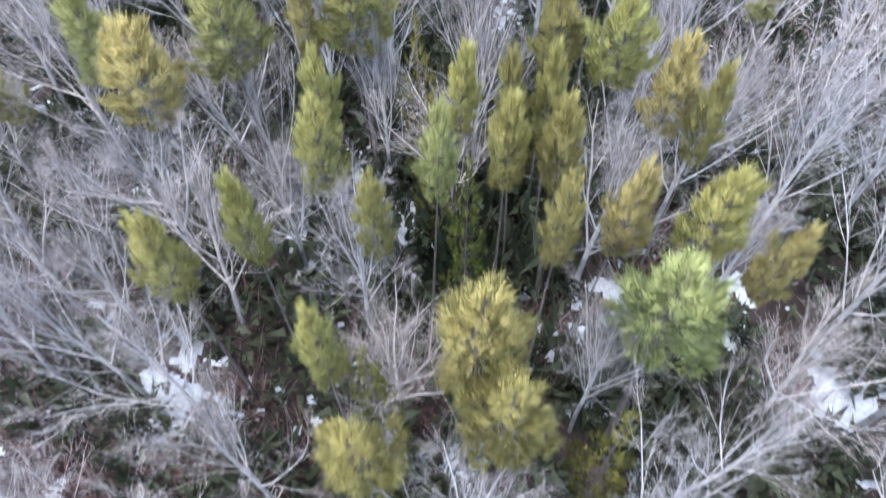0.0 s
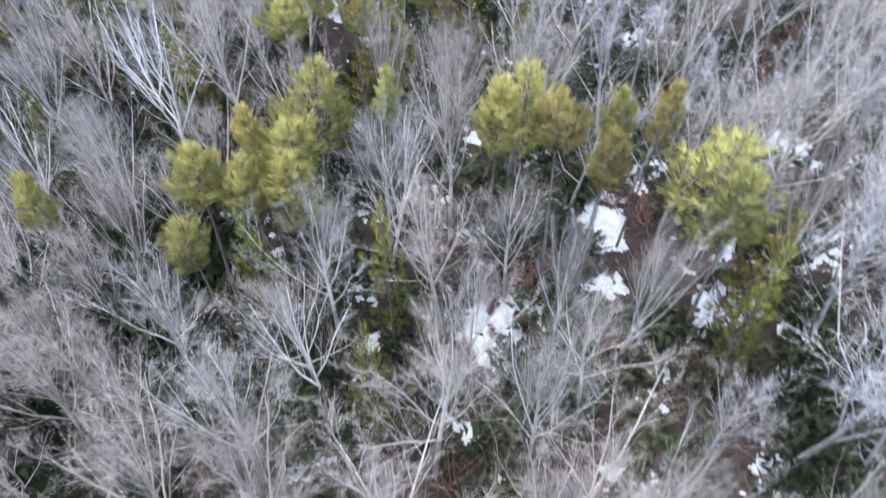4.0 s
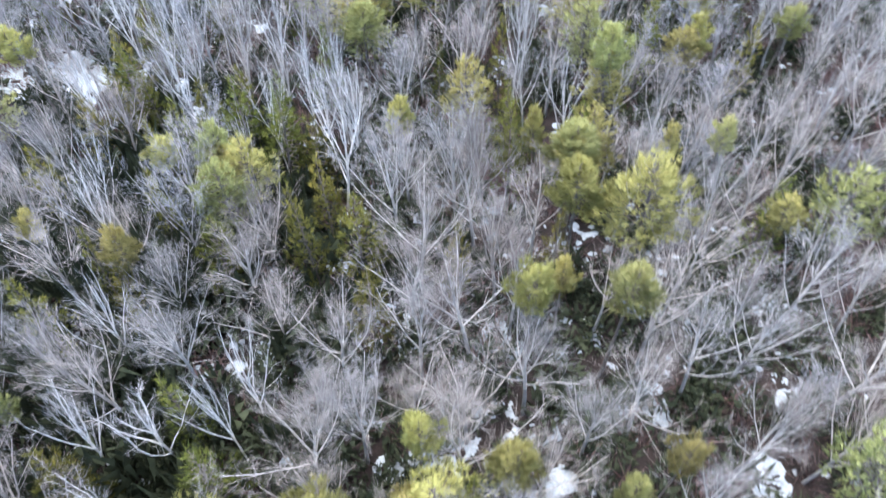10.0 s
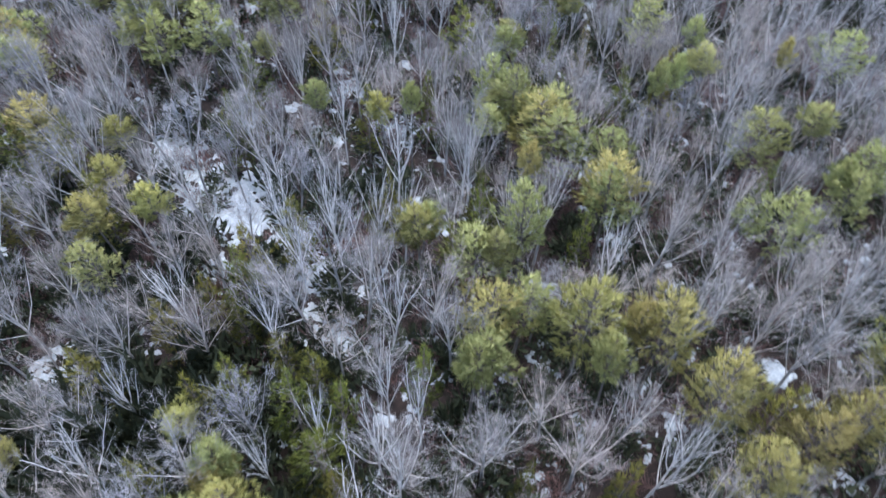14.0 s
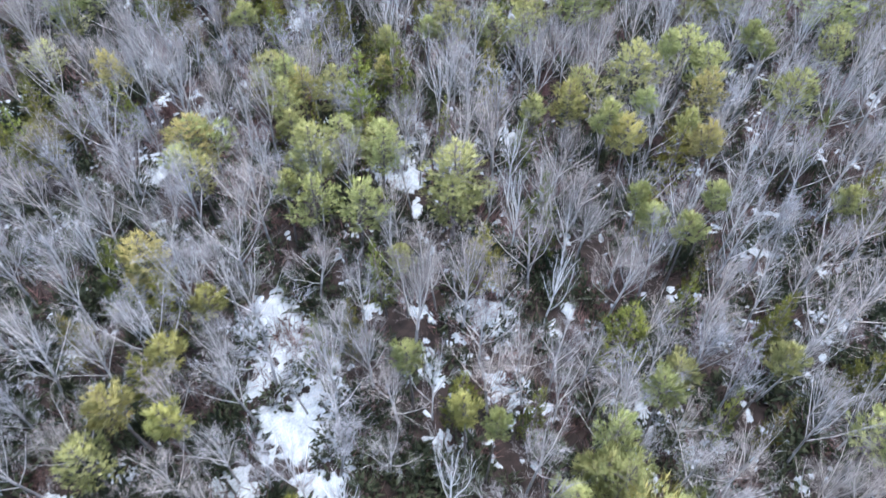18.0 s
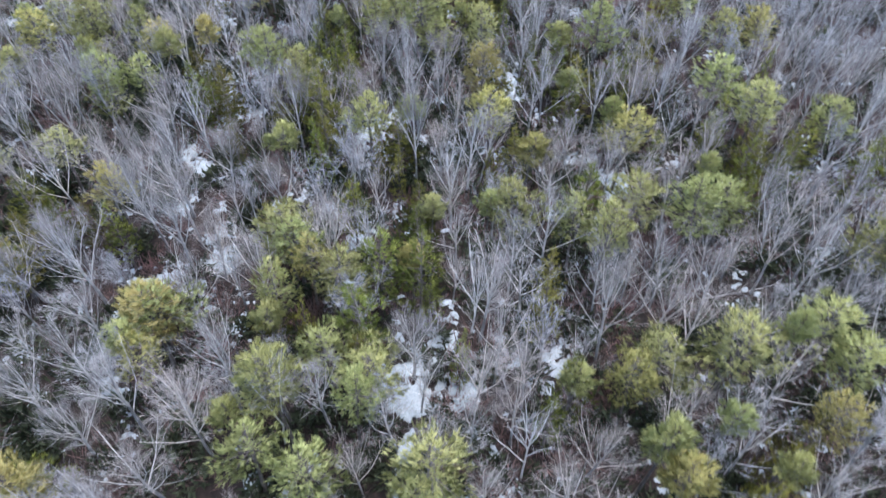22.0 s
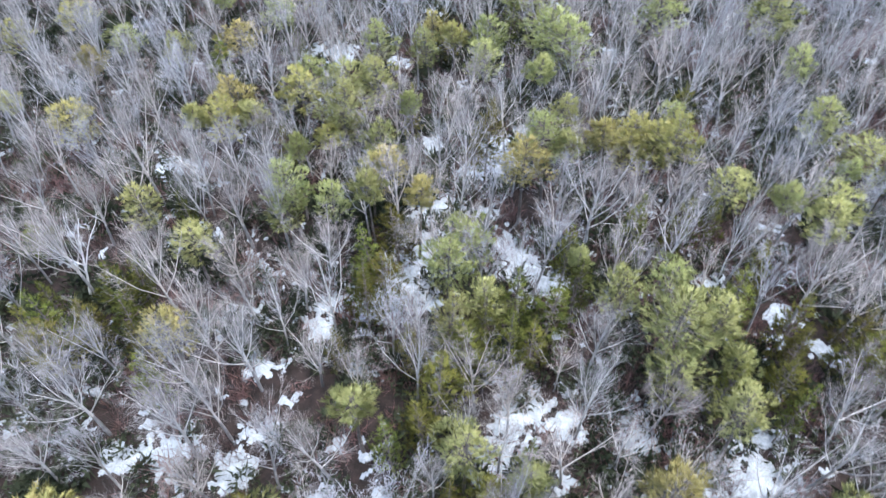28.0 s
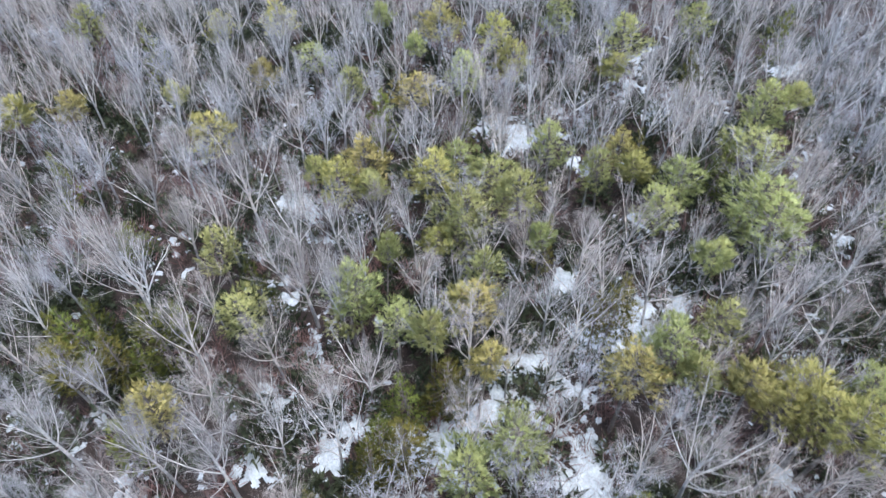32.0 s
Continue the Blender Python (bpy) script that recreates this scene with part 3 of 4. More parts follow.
HEMLOCKS += [
    (-159.3, 15.8, 11.8, 4.2), (-145.9, 16.6, 11.6, 4.1), (-140.9, 19.7, 12.2, 2.6), (-170.1, 21.5, 12, 3.4), (-159.1, 23.5, 12, 3.3), (-148, 27.5, 14.6, 5.2),
    (-176.7, 28.2, 12.2, 4.9), (-169, 28.3, 14.7, 5.4), (-167.2, 29.6, 12.2, 3.9), (-172.6, 30.3, 12.2, 3.8), (-164.4, 33.1, 12.2, 3.7), (-141.2, 33.8, 11.6, 3.4),
    (-178.9, 51.6, 12.6, 4.3), (-151.3, 57.6, 13.1, 3.6), (-148.7, 58.6, 12.2, 4.1), (-144.7, 60.2, 12.8, 4.4), (-160.9, 68.5, 13.6, 2.2), (-156.3, 77.8, 12.9, 4.7),
    (-157.9, 81.4, 12.8, 3.1), (-150.8, 91.8, 12.4, 3.5), (-103, -81.3, 11.9, 3.5), (-101.4, -64.1, 11.8, 3.2), (-113.9, -53.3, 11.8, 3.5), (-139.3, -44.5, 11.4, 3.8),
]
HEMLOCKS += [
    (-109.1, -31.2, 11.3, 2.6), (-119.4, -29.8, 13.6, 4.3), (-138.2, -22.1, 12.8, 3.5), (-132.6, -17.1, 11.9, 3.4), (-134.7, -13.8, 11.1, 4.2), (-115.3, -13.6, 10.4, 4.9),
    (-133.1, -10.2, 11, 5.4), (-114, -10.2, 11.4, 3.6), (-130, -8.9, 13.1, 3.9), (-116.9, -7.5, 11.5, 5.1), (-127.8, -6.1, 12.8, 3.2), (-132.6, -6, 11.8, 3.4),
    (-115.2, -5.9, 11.4, 4.3), (-116.4, -4, 12.4, 3.4), (-131.1, -3.8, 13.7, 4.3), (-127.2, -3.4, 10.9, 5.4), (-122.9, -1.5, 10.8, 3.4), (-116, 1.2, 10.4, 2.4),
    (-126.6, 2.9, 14.5, 5.4), (-135.8, 4.7, 11.3, 2.5), (-126.7, 5.6, 11.2, 3.5), (-125, 8.5, 13.2, 3), (-134.4, 8.9, 11.4, 5.3), (-130.8, 10.3, 11.4, 2.2),
]
HEMLOCKS += [
    (-101.6, 10.6, 10.7, 3.4), (-131.9, 14.5, 11.4, 2.2), (-125.8, 17, 11.4, 3.8), (-117.2, 17.2, 11.4, 3.3), (-132.6, 20.8, 11.4, 4.1), (-131.3, 23.3, 11.4, 4.4),
    (-125.5, 26, 12.6, 5.4), (-114.1, 28.2, 11.3, 4.1), (-128.5, 30.4, 15.6, 4.7), (-116.8, 30.9, 11.7, 2.2), (-122.1, 33.4, 15.4, 4.4), (-120.4, 35.6, 11.8, 3.2),
    (-138.5, 37.8, 13.7, 3.9), (-128.9, 39.3, 11.7, 2.2), (-136.5, 46.3, 14.4, 4), (-133.7, 47.4, 12.3, 3), (-110.1, 52.3, 13.1, 3.8), (-100.4, 55.4, 13, 3.2),
    (-104.3, 56, 12, 2.7), (-119.4, 56.9, 12, 5.4), (-126.4, 57.9, 15, 4.2), (-136.3, 64.6, 12.1, 3.2), (-107.3, 66.9, 11.5, 3.6), (-134.2, 71.8, 12.2, 2.2),
]
HEMLOCKS += [
    (-110.9, 72.3, 11.9, 2.4), (-123.3, 72.6, 13.2, 4.8), (-130.7, 73.4, 11.7, 2.8), (-133.5, 80.8, 14.4, 2.7), (-123.4, 83.3, 12.1, 2.2), (-114.8, 85.2, 12.5, 2.8),
    (-125.9, 86.4, 12.1, 2.2), (-136, 88.3, 11.9, 3.6), (-117.9, 92, 12.8, 3.3), (-121.1, 96.2, 12.8, 4.4), (-107.6, 105.9, 13.9, 2.4), (-90.1, -37.7, 11.5, 2.3),
    (-82.3, -30.8, 11.5, 3.9), (-89.3, -25, 11.3, 3.3), (-98.5, -19.4, 11, 2.6), (-94.9, -6.6, 11.8, 2.9), (-78.8, 0.2, 7.6, 3.6), (-68.4, 3.1, 11.9, 2.8),
    (-94.1, 3.4, 11.3, 5.1), (-96.1, 6.1, 10.8, 3), (-92.7, 7.6, 10.5, 4.2), (-99.3, 7.8, 10.6, 3.3), (-89.7, 9, 12.6, 4.2), (-88.3, 10.3, 11.2, 3),
]
HEMLOCKS += [
    (-91.2, 11.2, 11.1, 5.1), (-92.7, 36.1, 9.7, 5.2), (-90.6, 36.8, 13.3, 5.3), (-84.3, 40, 11.3, 3.6), (-91.5, 42.9, 13.4, 3.4), (-87.3, 48.4, 12.7, 3.4),
    (-72.3, 58.3, 11.5, 4), (-78, 61.8, 11.6, 2.9), (-60.1, 62.9, 13.4, 2.6), (-81.9, 63.6, 11.6, 3.2), (-84.5, 64.3, 11.6, 3.5), (-87, 64.6, 11.5, 3.7),
    (-81.6, 66.4, 10.5, 2.8), (-73.2, 67, 11.3, 2.7), (-90.3, 67, 11.7, 4.1), (-66, 67.1, 12.5, 2.7), (-75.5, 68.9, 11.3, 3), (-61.3, 71, 11.5, 3.5),
    (-69.4, 71.3, 14.4, 2.7), (-79.2, 71.7, 10.8, 2.7), (-94.6, 73.6, 10.4, 2.9), (-96.6, 73.9, 11.9, 2.2), (-74.7, 74.7, 12.5, 4.2), (-78, 75.2, 11.7, 3),
]
HEMLOCKS += [
    (-72.6, 77.4, 11.8, 5.4), (-76.3, 77.5, 11.3, 2.8), (-64.4, 80.1, 11.7, 2.9), (-70.2, 80.1, 11.5, 3.5), (-92.4, 81.7, 12.5, 2.8), (-99.7, 82.3, 12.5, 4),
    (-80.2, 82.7, 12.7, 3.2), (-94.4, 83, 15.6, 2.6), (-96.9, 91.7, 13.3, 2.2), (-74.7, 92.4, 13.3, 2.2), (-64.7, 96.3, 13.1, 3.9), (-67.8, 97, 13.1, 4.2),
    (-76.5, 99.3, 13.7, 2.6), (-64, 101.4, 13.3, 3.4), (-85.3, 108.8, 13.6, 4.2), (-72.8, 109.9, 13.4, 3.3), (-75.3, 113.8, 15.2, 2.9), (-70.6, 122.3, 13.2, 2.8),
    (-86, 122.8, 13.3, 3.2), (-81.8, 127.9, 13.2, 3.1), (-53, -15.1, 12.3, 3.4), (-35.3, 52.5, 12.7, 2.2), (-44.1, 54.2, 12.4, 2.2), (-58.1, 58, 12, 3.7),
]
HEMLOCKS += [
    (-30, 60.1, 12.5, 3), (-44.9, 61.1, 12.2, 3.6), (-40.3, 62.1, 12.2, 4.3), (-31.5, 63.4, 12.3, 2.4), (-58.2, 64.3, 11.8, 2.9), (-39.5, 64.4, 12.1, 2.3),
    (-48.3, 67.9, 12.1, 3), (-43, 69.1, 12, 4.9), (-20.3, 71.3, 10.6, 4), (-32.9, 74.1, 11.7, 3.3), (-37.5, 77.6, 11.9, 2.4), (-59.4, 78.2, 15.2, 3.3),
    (-52.5, 81.3, 12.2, 3.8), (-58.7, 81.6, 12.1, 4.2), (-30.8, 84.2, 12.1, 2.3), (-36.9, 84.3, 12.2, 2.2), (-54.9, 88.6, 12.7, 2.2), (-52.1, 95.1, 14.8, 3.1),
    (-51.2, 112.2, 13.5, 3.9), (5.6, 6.4, 14.3, 2.7), (-3.1, 8.4, 14.3, 2.2), (0.1, 15.8, 14.5, 2.2), (-1, 19.9, 14.6, 2.2), (3.5, 23.7, 14.7, 2.2),
]
HEMLOCKS += [
    (-2.6, 24.5, 14.7, 2.3), (-9.6, 43.3, 14.5, 2.2), (-17.9, 47.4, 13.9, 2.9), (-11, 49.2, 14.3, 2.2), (-14.9, 51, 14, 2.2), (7.5, 52.5, 14.4, 2.3),
    (7.5, 55.3, 14.4, 3.3), (-18.2, 62.1, 13, 4), (-18.2, 68.4, 12.5, 2.9), (-9.7, 69.9, 13, 2.3), (-13.2, 72.2, 12.5, 3.9), (-16.8, 74.8, 12.1, 3.1),
    (-5.5, 85.5, 12.5, 3.8), (-6.3, 89.4, 12.6, 5.4), (-135.6, 80.1, 10.5, 2.6), (-175.9, -1.8, 10.5, 4.9), (-168, 22.2, 10.5, 3.9), (-128.9, 31.6, 10.5, 2.5),
    (-161.2, -16.8, 10.5, 4.9), (-158.9, 2.1, 10.5, 5.3), (-163.9, 7.6, 10.5, 4.7), (-170.4, -16.9, 10.5, 4.4), (-118.3, -29.1, 10.5, 2.7), (-88.4, 7.8, 10.5, 3.6),
]
HEMLOCKS += [
    (-93.4, 1.4, 10.5, 2.9), (-106.7, -49.4, 10.5, 3.4),
]
BARE = []
BARE += [
    (-144.4, -52, 11.2, 9.5), (-140.7, -32.7, 10.9, 7.2), (-149.2, -25.1, 11.9, 6.7), (-155.9, -21.5, 14.7, 8.2), (-160.6, -9.7, 12.6, 9.2), (-171.1, -9, 11.4, 9.1),
    (-145.2, -4.8, 11.1, 9.1), (-162.6, 14.1, 13.3, 7.2), (-148.1, 20.5, 11.4, 6.9), (-155.1, 41.2, 12, 8.6), (-142.9, 41.4, 16.6, 8), (-167.4, 67.6, 12.7, 9.5),
    (-150.1, 72.9, 6.6, 9.5), (-159.2, 73.5, 12.8, 8.8), (-148.9, 84.8, 11.9, 9.5), (-104.3, -73, 11.4, 9.4), (-121.7, -59.9, 11.4, 9.5), (-130.4, -52.5, 11.4, 9.5),
    (-133.7, -44.9, 11.2, 9.5), (-117.2, -39.1, 6.3, 8.1), (-127.8, -37.9, 11.1, 7.1), (-110.6, -35.9, 10.8, 6.9), (-108.1, -29.4, 10.9, 6.2), (-133.7, -23.6, 15.4, 9),
]
BARE += [
    (-112.9, -22.6, 10.6, 6.3), (-130.5, -21.4, 10.8, 6.7), (-103.9, -19.2, 10.6, 6), (-123, -15.6, 10.5, 5.5), (-116.5, -14.3, 8.1, 5.3), (-109.3, -9.3, 10.7, 7.4),
    (-138.2, -8.7, 10.9, 6.9), (-108.6, -4.6, 9.6, 9), (-101.9, -3.9, 10.4, 7.6), (-138.9, -1.4, 14.6, 6.4), (-105.6, -0.6, 10.4, 5.8), (-133, 0.8, 10.9, 5.6),
    (-114.4, 2.6, 10.5, 6.5), (-119, 3.5, 10.7, 4.8), (-109.1, 5.3, 13.1, 9), (-128.9, 9, 8.5, 6.3), (-138.8, 10.8, 9.9, 6.8), (-119.9, 10.8, 11.4, 8.9),
    (-107.8, 13.6, 14, 9.5), (-110.8, 16.5, 11, 9.5), (-136.4, 19.6, 10.7, 7.3), (-107, 22.5, 11.7, 7.7), (-104.7, 32.9, 11.2, 6.4), (-133.2, 34.7, 14.2, 8.9),
]
BARE += [
    (-125.5, 35.9, 11.3, 5.6), (-101, 38.9, 12.3, 8.5), (-131.4, 45.7, 11.8, 6.7), (-105.8, 46.2, 10.4, 9.5), (-136.2, 51.2, 12.1, 7.2), (-109.4, 58, 14.8, 5.9),
    (-104, 58.3, 11.1, 5.1), (-115, 59, 13.9, 6), (-130.7, 60.3, 10.1, 8.8), (-103.1, 63.7, 10.3, 7.3), (-127.3, 67.8, 12.3, 6.4), (-130.2, 77.3, 11.4, 5.7),
    (-101.8, 79.3, 15.8, 7.6), (-138.3, 83.5, 11.5, 8.6), (-122.7, 92.2, 12.1, 6), (-127.2, 93.7, 12, 6.7), (-95.1, -51.6, 11.3, 8.2), (-93.8, -38.8, 11.2, 6.5),
    (-91.1, -34.3, 11.1, 5.8), (-78.6, -27.2, 11.2, 8.8), (-77.8, -21.4, 11.2, 7.2), (-93.8, -21.1, 10.8, 5.9), (-84.8, -11.7, 15.5, 9.5), (-98.5, -9.9, 14.1, 9.5),
]
BARE += [
    (-83.3, -4.2, 11, 9.1), (-74.9, -3.4, 11.3, 9.2), (-87.1, 2.7, 14.6, 7.6), (-92, 11.7, 10.8, 7.4), (-98.2, 14.7, 13.2, 8.8), (-97.8, 20.2, 11, 7.9),
    (-92, 27.1, 11.1, 9.4), (-96, 33, 11.1, 8), (-84.7, 43.4, 10.9, 7.1), (-93.9, 48.9, 10.6, 7.1), (-79.5, 49.1, 11.2, 7.2), (-76, 58.3, 11.3, 6.8),
    (-78.8, 63.3, 11.2, 7.3), (-73.2, 83.5, 11.7, 5.9), (-66.8, 87.5, 12, 7.5), (-76.2, 89.2, 12.5, 7.1), (-60.9, 92, 12.3, 9.5), (-78.2, 95.9, 13.2, 7.8),
    (-99.6, 98.6, 13.1, 7.3), (-98.1, 109.7, 13.4, 8.3), (-57.6, -23.6, 11.7, 9.5), (-56.4, -16.2, 11.8, 9.4), (-21, 43.3, 12.5, 6.2), (-42.2, 59.5, 12.7, 6.5),
]
BARE += [
    (-37.3, 70.5, 11.5, 5.9), (-31.7, 70.8, 11.5, 4.5), (-58.2, 72.7, 11.4, 8.7), (-50.9, 78.5, 11.7, 6.2), (-49.9, 84.3, 12, 6.7), (-26.4, 85.6, 11.7, 6.6),
    (-37.5, 88.7, 12, 5.9), (-44.8, 90.9, 12.3, 8.1), (-30.2, 91.2, 12, 6.8), (-36.2, 103.2, 12.4, 5.9), (-38.7, 113, 12.6, 8.4), (-8, 6.1, 13.5, 4.9),
    (10.2, 7.5, 13.6, 4.9), (5.6, 10.6, 13.7, 4.2), (-15.3, 11, 13.5, 5.7), (-4.7, 15, 13.8, 5.6), (-14.7, 19.4, 13.7, 6.6), (15.7, 21.2, 13.8, 6.3),
    (-9.7, 22.2, 13.8, 4.7), (-4.5, 24.7, 13.9, 3.8), (0.1, 26.1, 13.9, 5), (10, 28.5, 13.8, 3.5), (-0.6, 30.2, 13.9, 4.9), (-10.8, 32.4, 13.7, 4.2),
]
BARE += [
    (-5.6, 38.3, 13.7, 8.1), (0.2, 38.5, 13.7, 5.1), (4.8, 40.1, 13.7, 4.7), (11.3, 42.1, 13.6, 5.9), (-13.9, 44.6, 11.8, 6), (-5.7, 47.5, 13.9, 5),
    (-1.9, 51.6, 14.2, 4.2), (1.9, 52.3, 14.1, 5.2), (-13.9, 55.2, 13.4, 5.2), (10.1, 59.7, 13.5, 5), (-12.7, 62.9, 13, 5.8), (-18, 66, 12.2, 4),
    (-12.6, 66.6, 12.6, 5.7), (-11.3, 78.4, 11.8, 7.2), (-17.3, 85.6, 11.9, 8.3), (-10.6, 92, 12.2, 6.7), (-127.8, 60.6, 14.4, 6.6), (-63.9, 93.6, 14.4, 6.6),
    (-6.2, 42.8, 14.4, 6.6), (-109.2, 10.8, 14.4, 6.6), (-105.4, 8.7, 14.4, 6.6), (-135.6, 10.6, 14.4, 6.6), (-124, 1.2, 14.4, 6.6), (-103.1, -10.7, 14.4, 6.6),
]
BARE += [
    (-63.9, 91, 14.4, 6.6),
]
PALE = []
PALE += [
    (-148.5, -25.4, 13.1, 4.3), (-130.8, 49.1, 14.1, 5.3), (-125.9, 54.7, 13.9, 4.9), (-121.5, 64.2, 13.5, 4.9), (-106.2, 64.7, 13.2, 4), (-101.2, 72.6, 14.5, 5.1),
    (-86.2, 3.1, 13, 7.2), (-81, 61.6, 13.2, 5.6), (-71.5, 61.9, 13.3, 3.8), (-65.8, 62.4, 13.6, 5.2), (-92.8, 65, 13.4, 4.6), (-88.8, 67.6, 13.5, 4.4),
    (-94.4, 69, 13.5, 4.1), (-80.4, 69.8, 13.4, 4.5), (-91.7, 70.6, 13.6, 4.5), (-94.4, 73.1, 13.8, 4), (-70, 74.3, 12.7, 3.9), (-73.5, 77.4, 13.1, 3.6),
    (-85.1, 78.1, 14.1, 5), (-78, 80.9, 14.2, 4.3), (-68.5, 81.9, 13.5, 6.9), (-77.6, 83.7, 14.3, 3.7), (-78.8, 101.7, 14.5, 5.3), (-36.9, 51.4, 12.2, 4.3),
]
PALE += [
    (-30.8, 57.7, 14.4, 6.3), (-33.2, 60.5, 14.2, 6), (-47.4, 61.9, 14, 4.2), (-55.3, 63.5, 13.8, 4.7), (-42, 63.7, 12.5, 5), (-47.1, 66.5, 12.5, 5.5),
    (-46.2, 70.7, 13.9, 3.3), (-48.7, 72.4, 13.9, 4.3), (-103.8, 79.3, 13.6, 5.2), (-72.2, 84, 13.6, 5.2), (-95.4, 94.9, 13.6, 5.2), (-74.1, 81.7, 13.6, 5.2),
    (-68.8, 103.4, 13.6, 5.2), (-81.4, 103.3, 13.6, 5.2), (-94.9, 75.8, 13.6, 5.2), (-13.6, 55.2, 13.6, 5.2), (-12.9, 43.6, 13.6, 5.2), (-132.8, 33.4, 13.6, 5.2),
    (-112, 37.7, 13.6, 5.2), (-137, 18.2, 13.6, 5.2),
]
# old snow: x, y, half length, half width, heading
DRIFTS = []
DRIFTS += [
    (-173.2, -45.04, 2.191, 2.398, -115), (-169.4, -31.56, 1.81, 1.834, -116), (-147.8, -24.65, 1.55, 1.198, -100), (-155.1, -22.72, 1.548, 1.049, -109), (-154.8, -19.87, 1.065, 1.122, -110), (-160.1, -19.71, 1.056, 1.644, -116),
    (-172.9, -15.02, 1.445, 1.293, -125), (-147.2, -8.347, 1.204, 1.05, -104), (-155.1, -8.072, 1.18, 1.77, -117), (-144.4, -4.015, 1.703, 3.068, -101), (-154.4, -3.62, 3.075, 2.712, -115), (-153, 6.564, 2.288, 1.655, -119),
    (-146.5, 8.851, 1.427, 1.715, -116), (-156.1, 13.49, 1.184, 1.543, -129), (-145.9, 16.08, 1.114, 1.526, -116), (-158.5, 19.38, 1.325, 1.297, -131), (-141, 25.91, 1.071, 0.7406, -119), (-105.2, -84.93, 2.279, 2.428, -70),
]
DRIFTS += [
    (-113.6, -78.48, 1.324, 0.754, -74), (-127.7, -62.27, 0.9708, 0.9647, -82), (-100.1, -48.9, 2.072, 0.8202, -62), (-110.7, -46.16, 1.828, 1.317, -62), (-133.4, -42.97, 1.426, 1.391, -85), (-120.4, -39.64, 2.293, 1.794, -69),
    (-118.6, -36.73, 3.887, 1.996, -79), (-138.6, -32.03, 1.173, 1.248, -91), (-117.2, -31.56, 3.626, 1.933, -77), (-117.8, -30.6, 2.097, 2.024, -61), (-116.6, -29.85, 2.889, 2.777, -68), (-116.4, -24.73, 2.315, 1.695, -55),
    (-120.4, -23.74, 1.561, 1.636, -59), (-133.8, -23.69, 0.8009, 1.253, -84), (-113.8, -21.71, 1.974, 1.978, -49), (-124.9, -21.63, 2.048, 2.867, -82), (-125.7, -21.18, 1.143, 1.546, -66), (-125.5, -17.68, 1.372, 1.513, -62),
]
DRIFTS += [
    (-130, -17.68, 1.861, 2.429, -79), (-118, -17.13, 1.784, 1.6, -49), (-130.3, -16.21, 1.934, 1.188, -97), (-115.3, -13.09, 1.765, 2.123, -39), (-116.6, -12, 2.988, 2.142, -59), (-120, -10.34, 1.738, 1.123, -89),
    (-115.7, -10.07, 1.704, 1.557, -35), (-112.5, -7.839, 1.659, 1.816, -83), (-114.6, -7.802, 4.539, 2.46, -102), (-117.3, -6.805, 1.381, 1.466, -56), (-110.8, -6.785, 2.187, 0.9014, -49), (-110.2, -5.247, 2.124, 2.131, -81),
    (-110.8, -3.386, 0.6, 1.292, -18), (-136.1, -2.972, 2.311, 3.679, -85), (-103.2, -1.361, 1.564, 1.353, -11), (-116.8, -0.7543, 0.9575, 1.119, -50), (-134, -0.6646, 5.51, 2.143, -115), (-132.9, 1.559, 1.65, 1.536, -76),
]
DRIFTS += [
    (-107.2, 3.371, 1.141, 1.527, -4), (-111.8, 8.033, 1.365, 1.727, -56), (-110.7, 8.732, 1.197, 1.324, -30), (-125.5, 11.12, 1.263, 1.294, -95), (-110.6, 12.94, 1.139, 1.02, -23), (-111.2, 13.49, 1.263, 1.644, -50),
    (-119.7, 13.69, 1.206, 1.622, -63), (-132.2, 13.74, 1.239, 0.8033, -103), (-121.4, 14.24, 1.19, 0.9392, -90), (-106.1, 14.89, 3.097, 1.809, -72), (-127, 14.9, 1.195, 1.575, -97), (-100.3, 16.19, 1.232, 1.038, -13),
    (-108, 16.34, 1.237, 1.072, -43), (-125.9, 16.98, 1.961, 1.298, -72), (-120.1, 19.45, 1.105, 1.022, -57), (-130.3, 33.37, 0.9029, 1.352, -108), (-135.3, 35.56, 0.8947, 1.34, -118), (-124.5, 37.02, 2.502, 3.345, -98),
]
DRIFTS += [
    (-129.2, 39.33, 1.64, 1.273, -110), (-139.7, 40.18, 1.144, 1.815, -131), (-122, 42.7, 2.492, 0.6424, -123), (-100.6, 45.39, 3, 3.074, -99), (-120.9, 57.46, 3.067, 1.449, -134), (-118.8, 58.65, 2.653, 1.298, -143),
    (-110.1, 60.45, 2.052, 0.6, -123), (-113.3, 61.63, 0.6, 0.6, -129), (-125, 64.36, 0.9885, 0.8487, -146), (-114.3, 66.15, 1.997, 1.566, -137), (-105.1, 67.25, 1.009, 1.411, -141), (-115.2, 69.72, 1.383, 1.022, -144),
    (-135.9, 70.59, 1.42, 1.445, -161), (-102.2, 73.69, 1.512, 1.329, -146), (-123.6, 73.73, 0.6, 0.7855, -159), (-122.2, 76.34, 1.404, 2.033, -163), (-127.2, 77.11, 1.191, 1.045, -167), (-124.5, 79.55, 0.7958, 0.9063, -166),
]
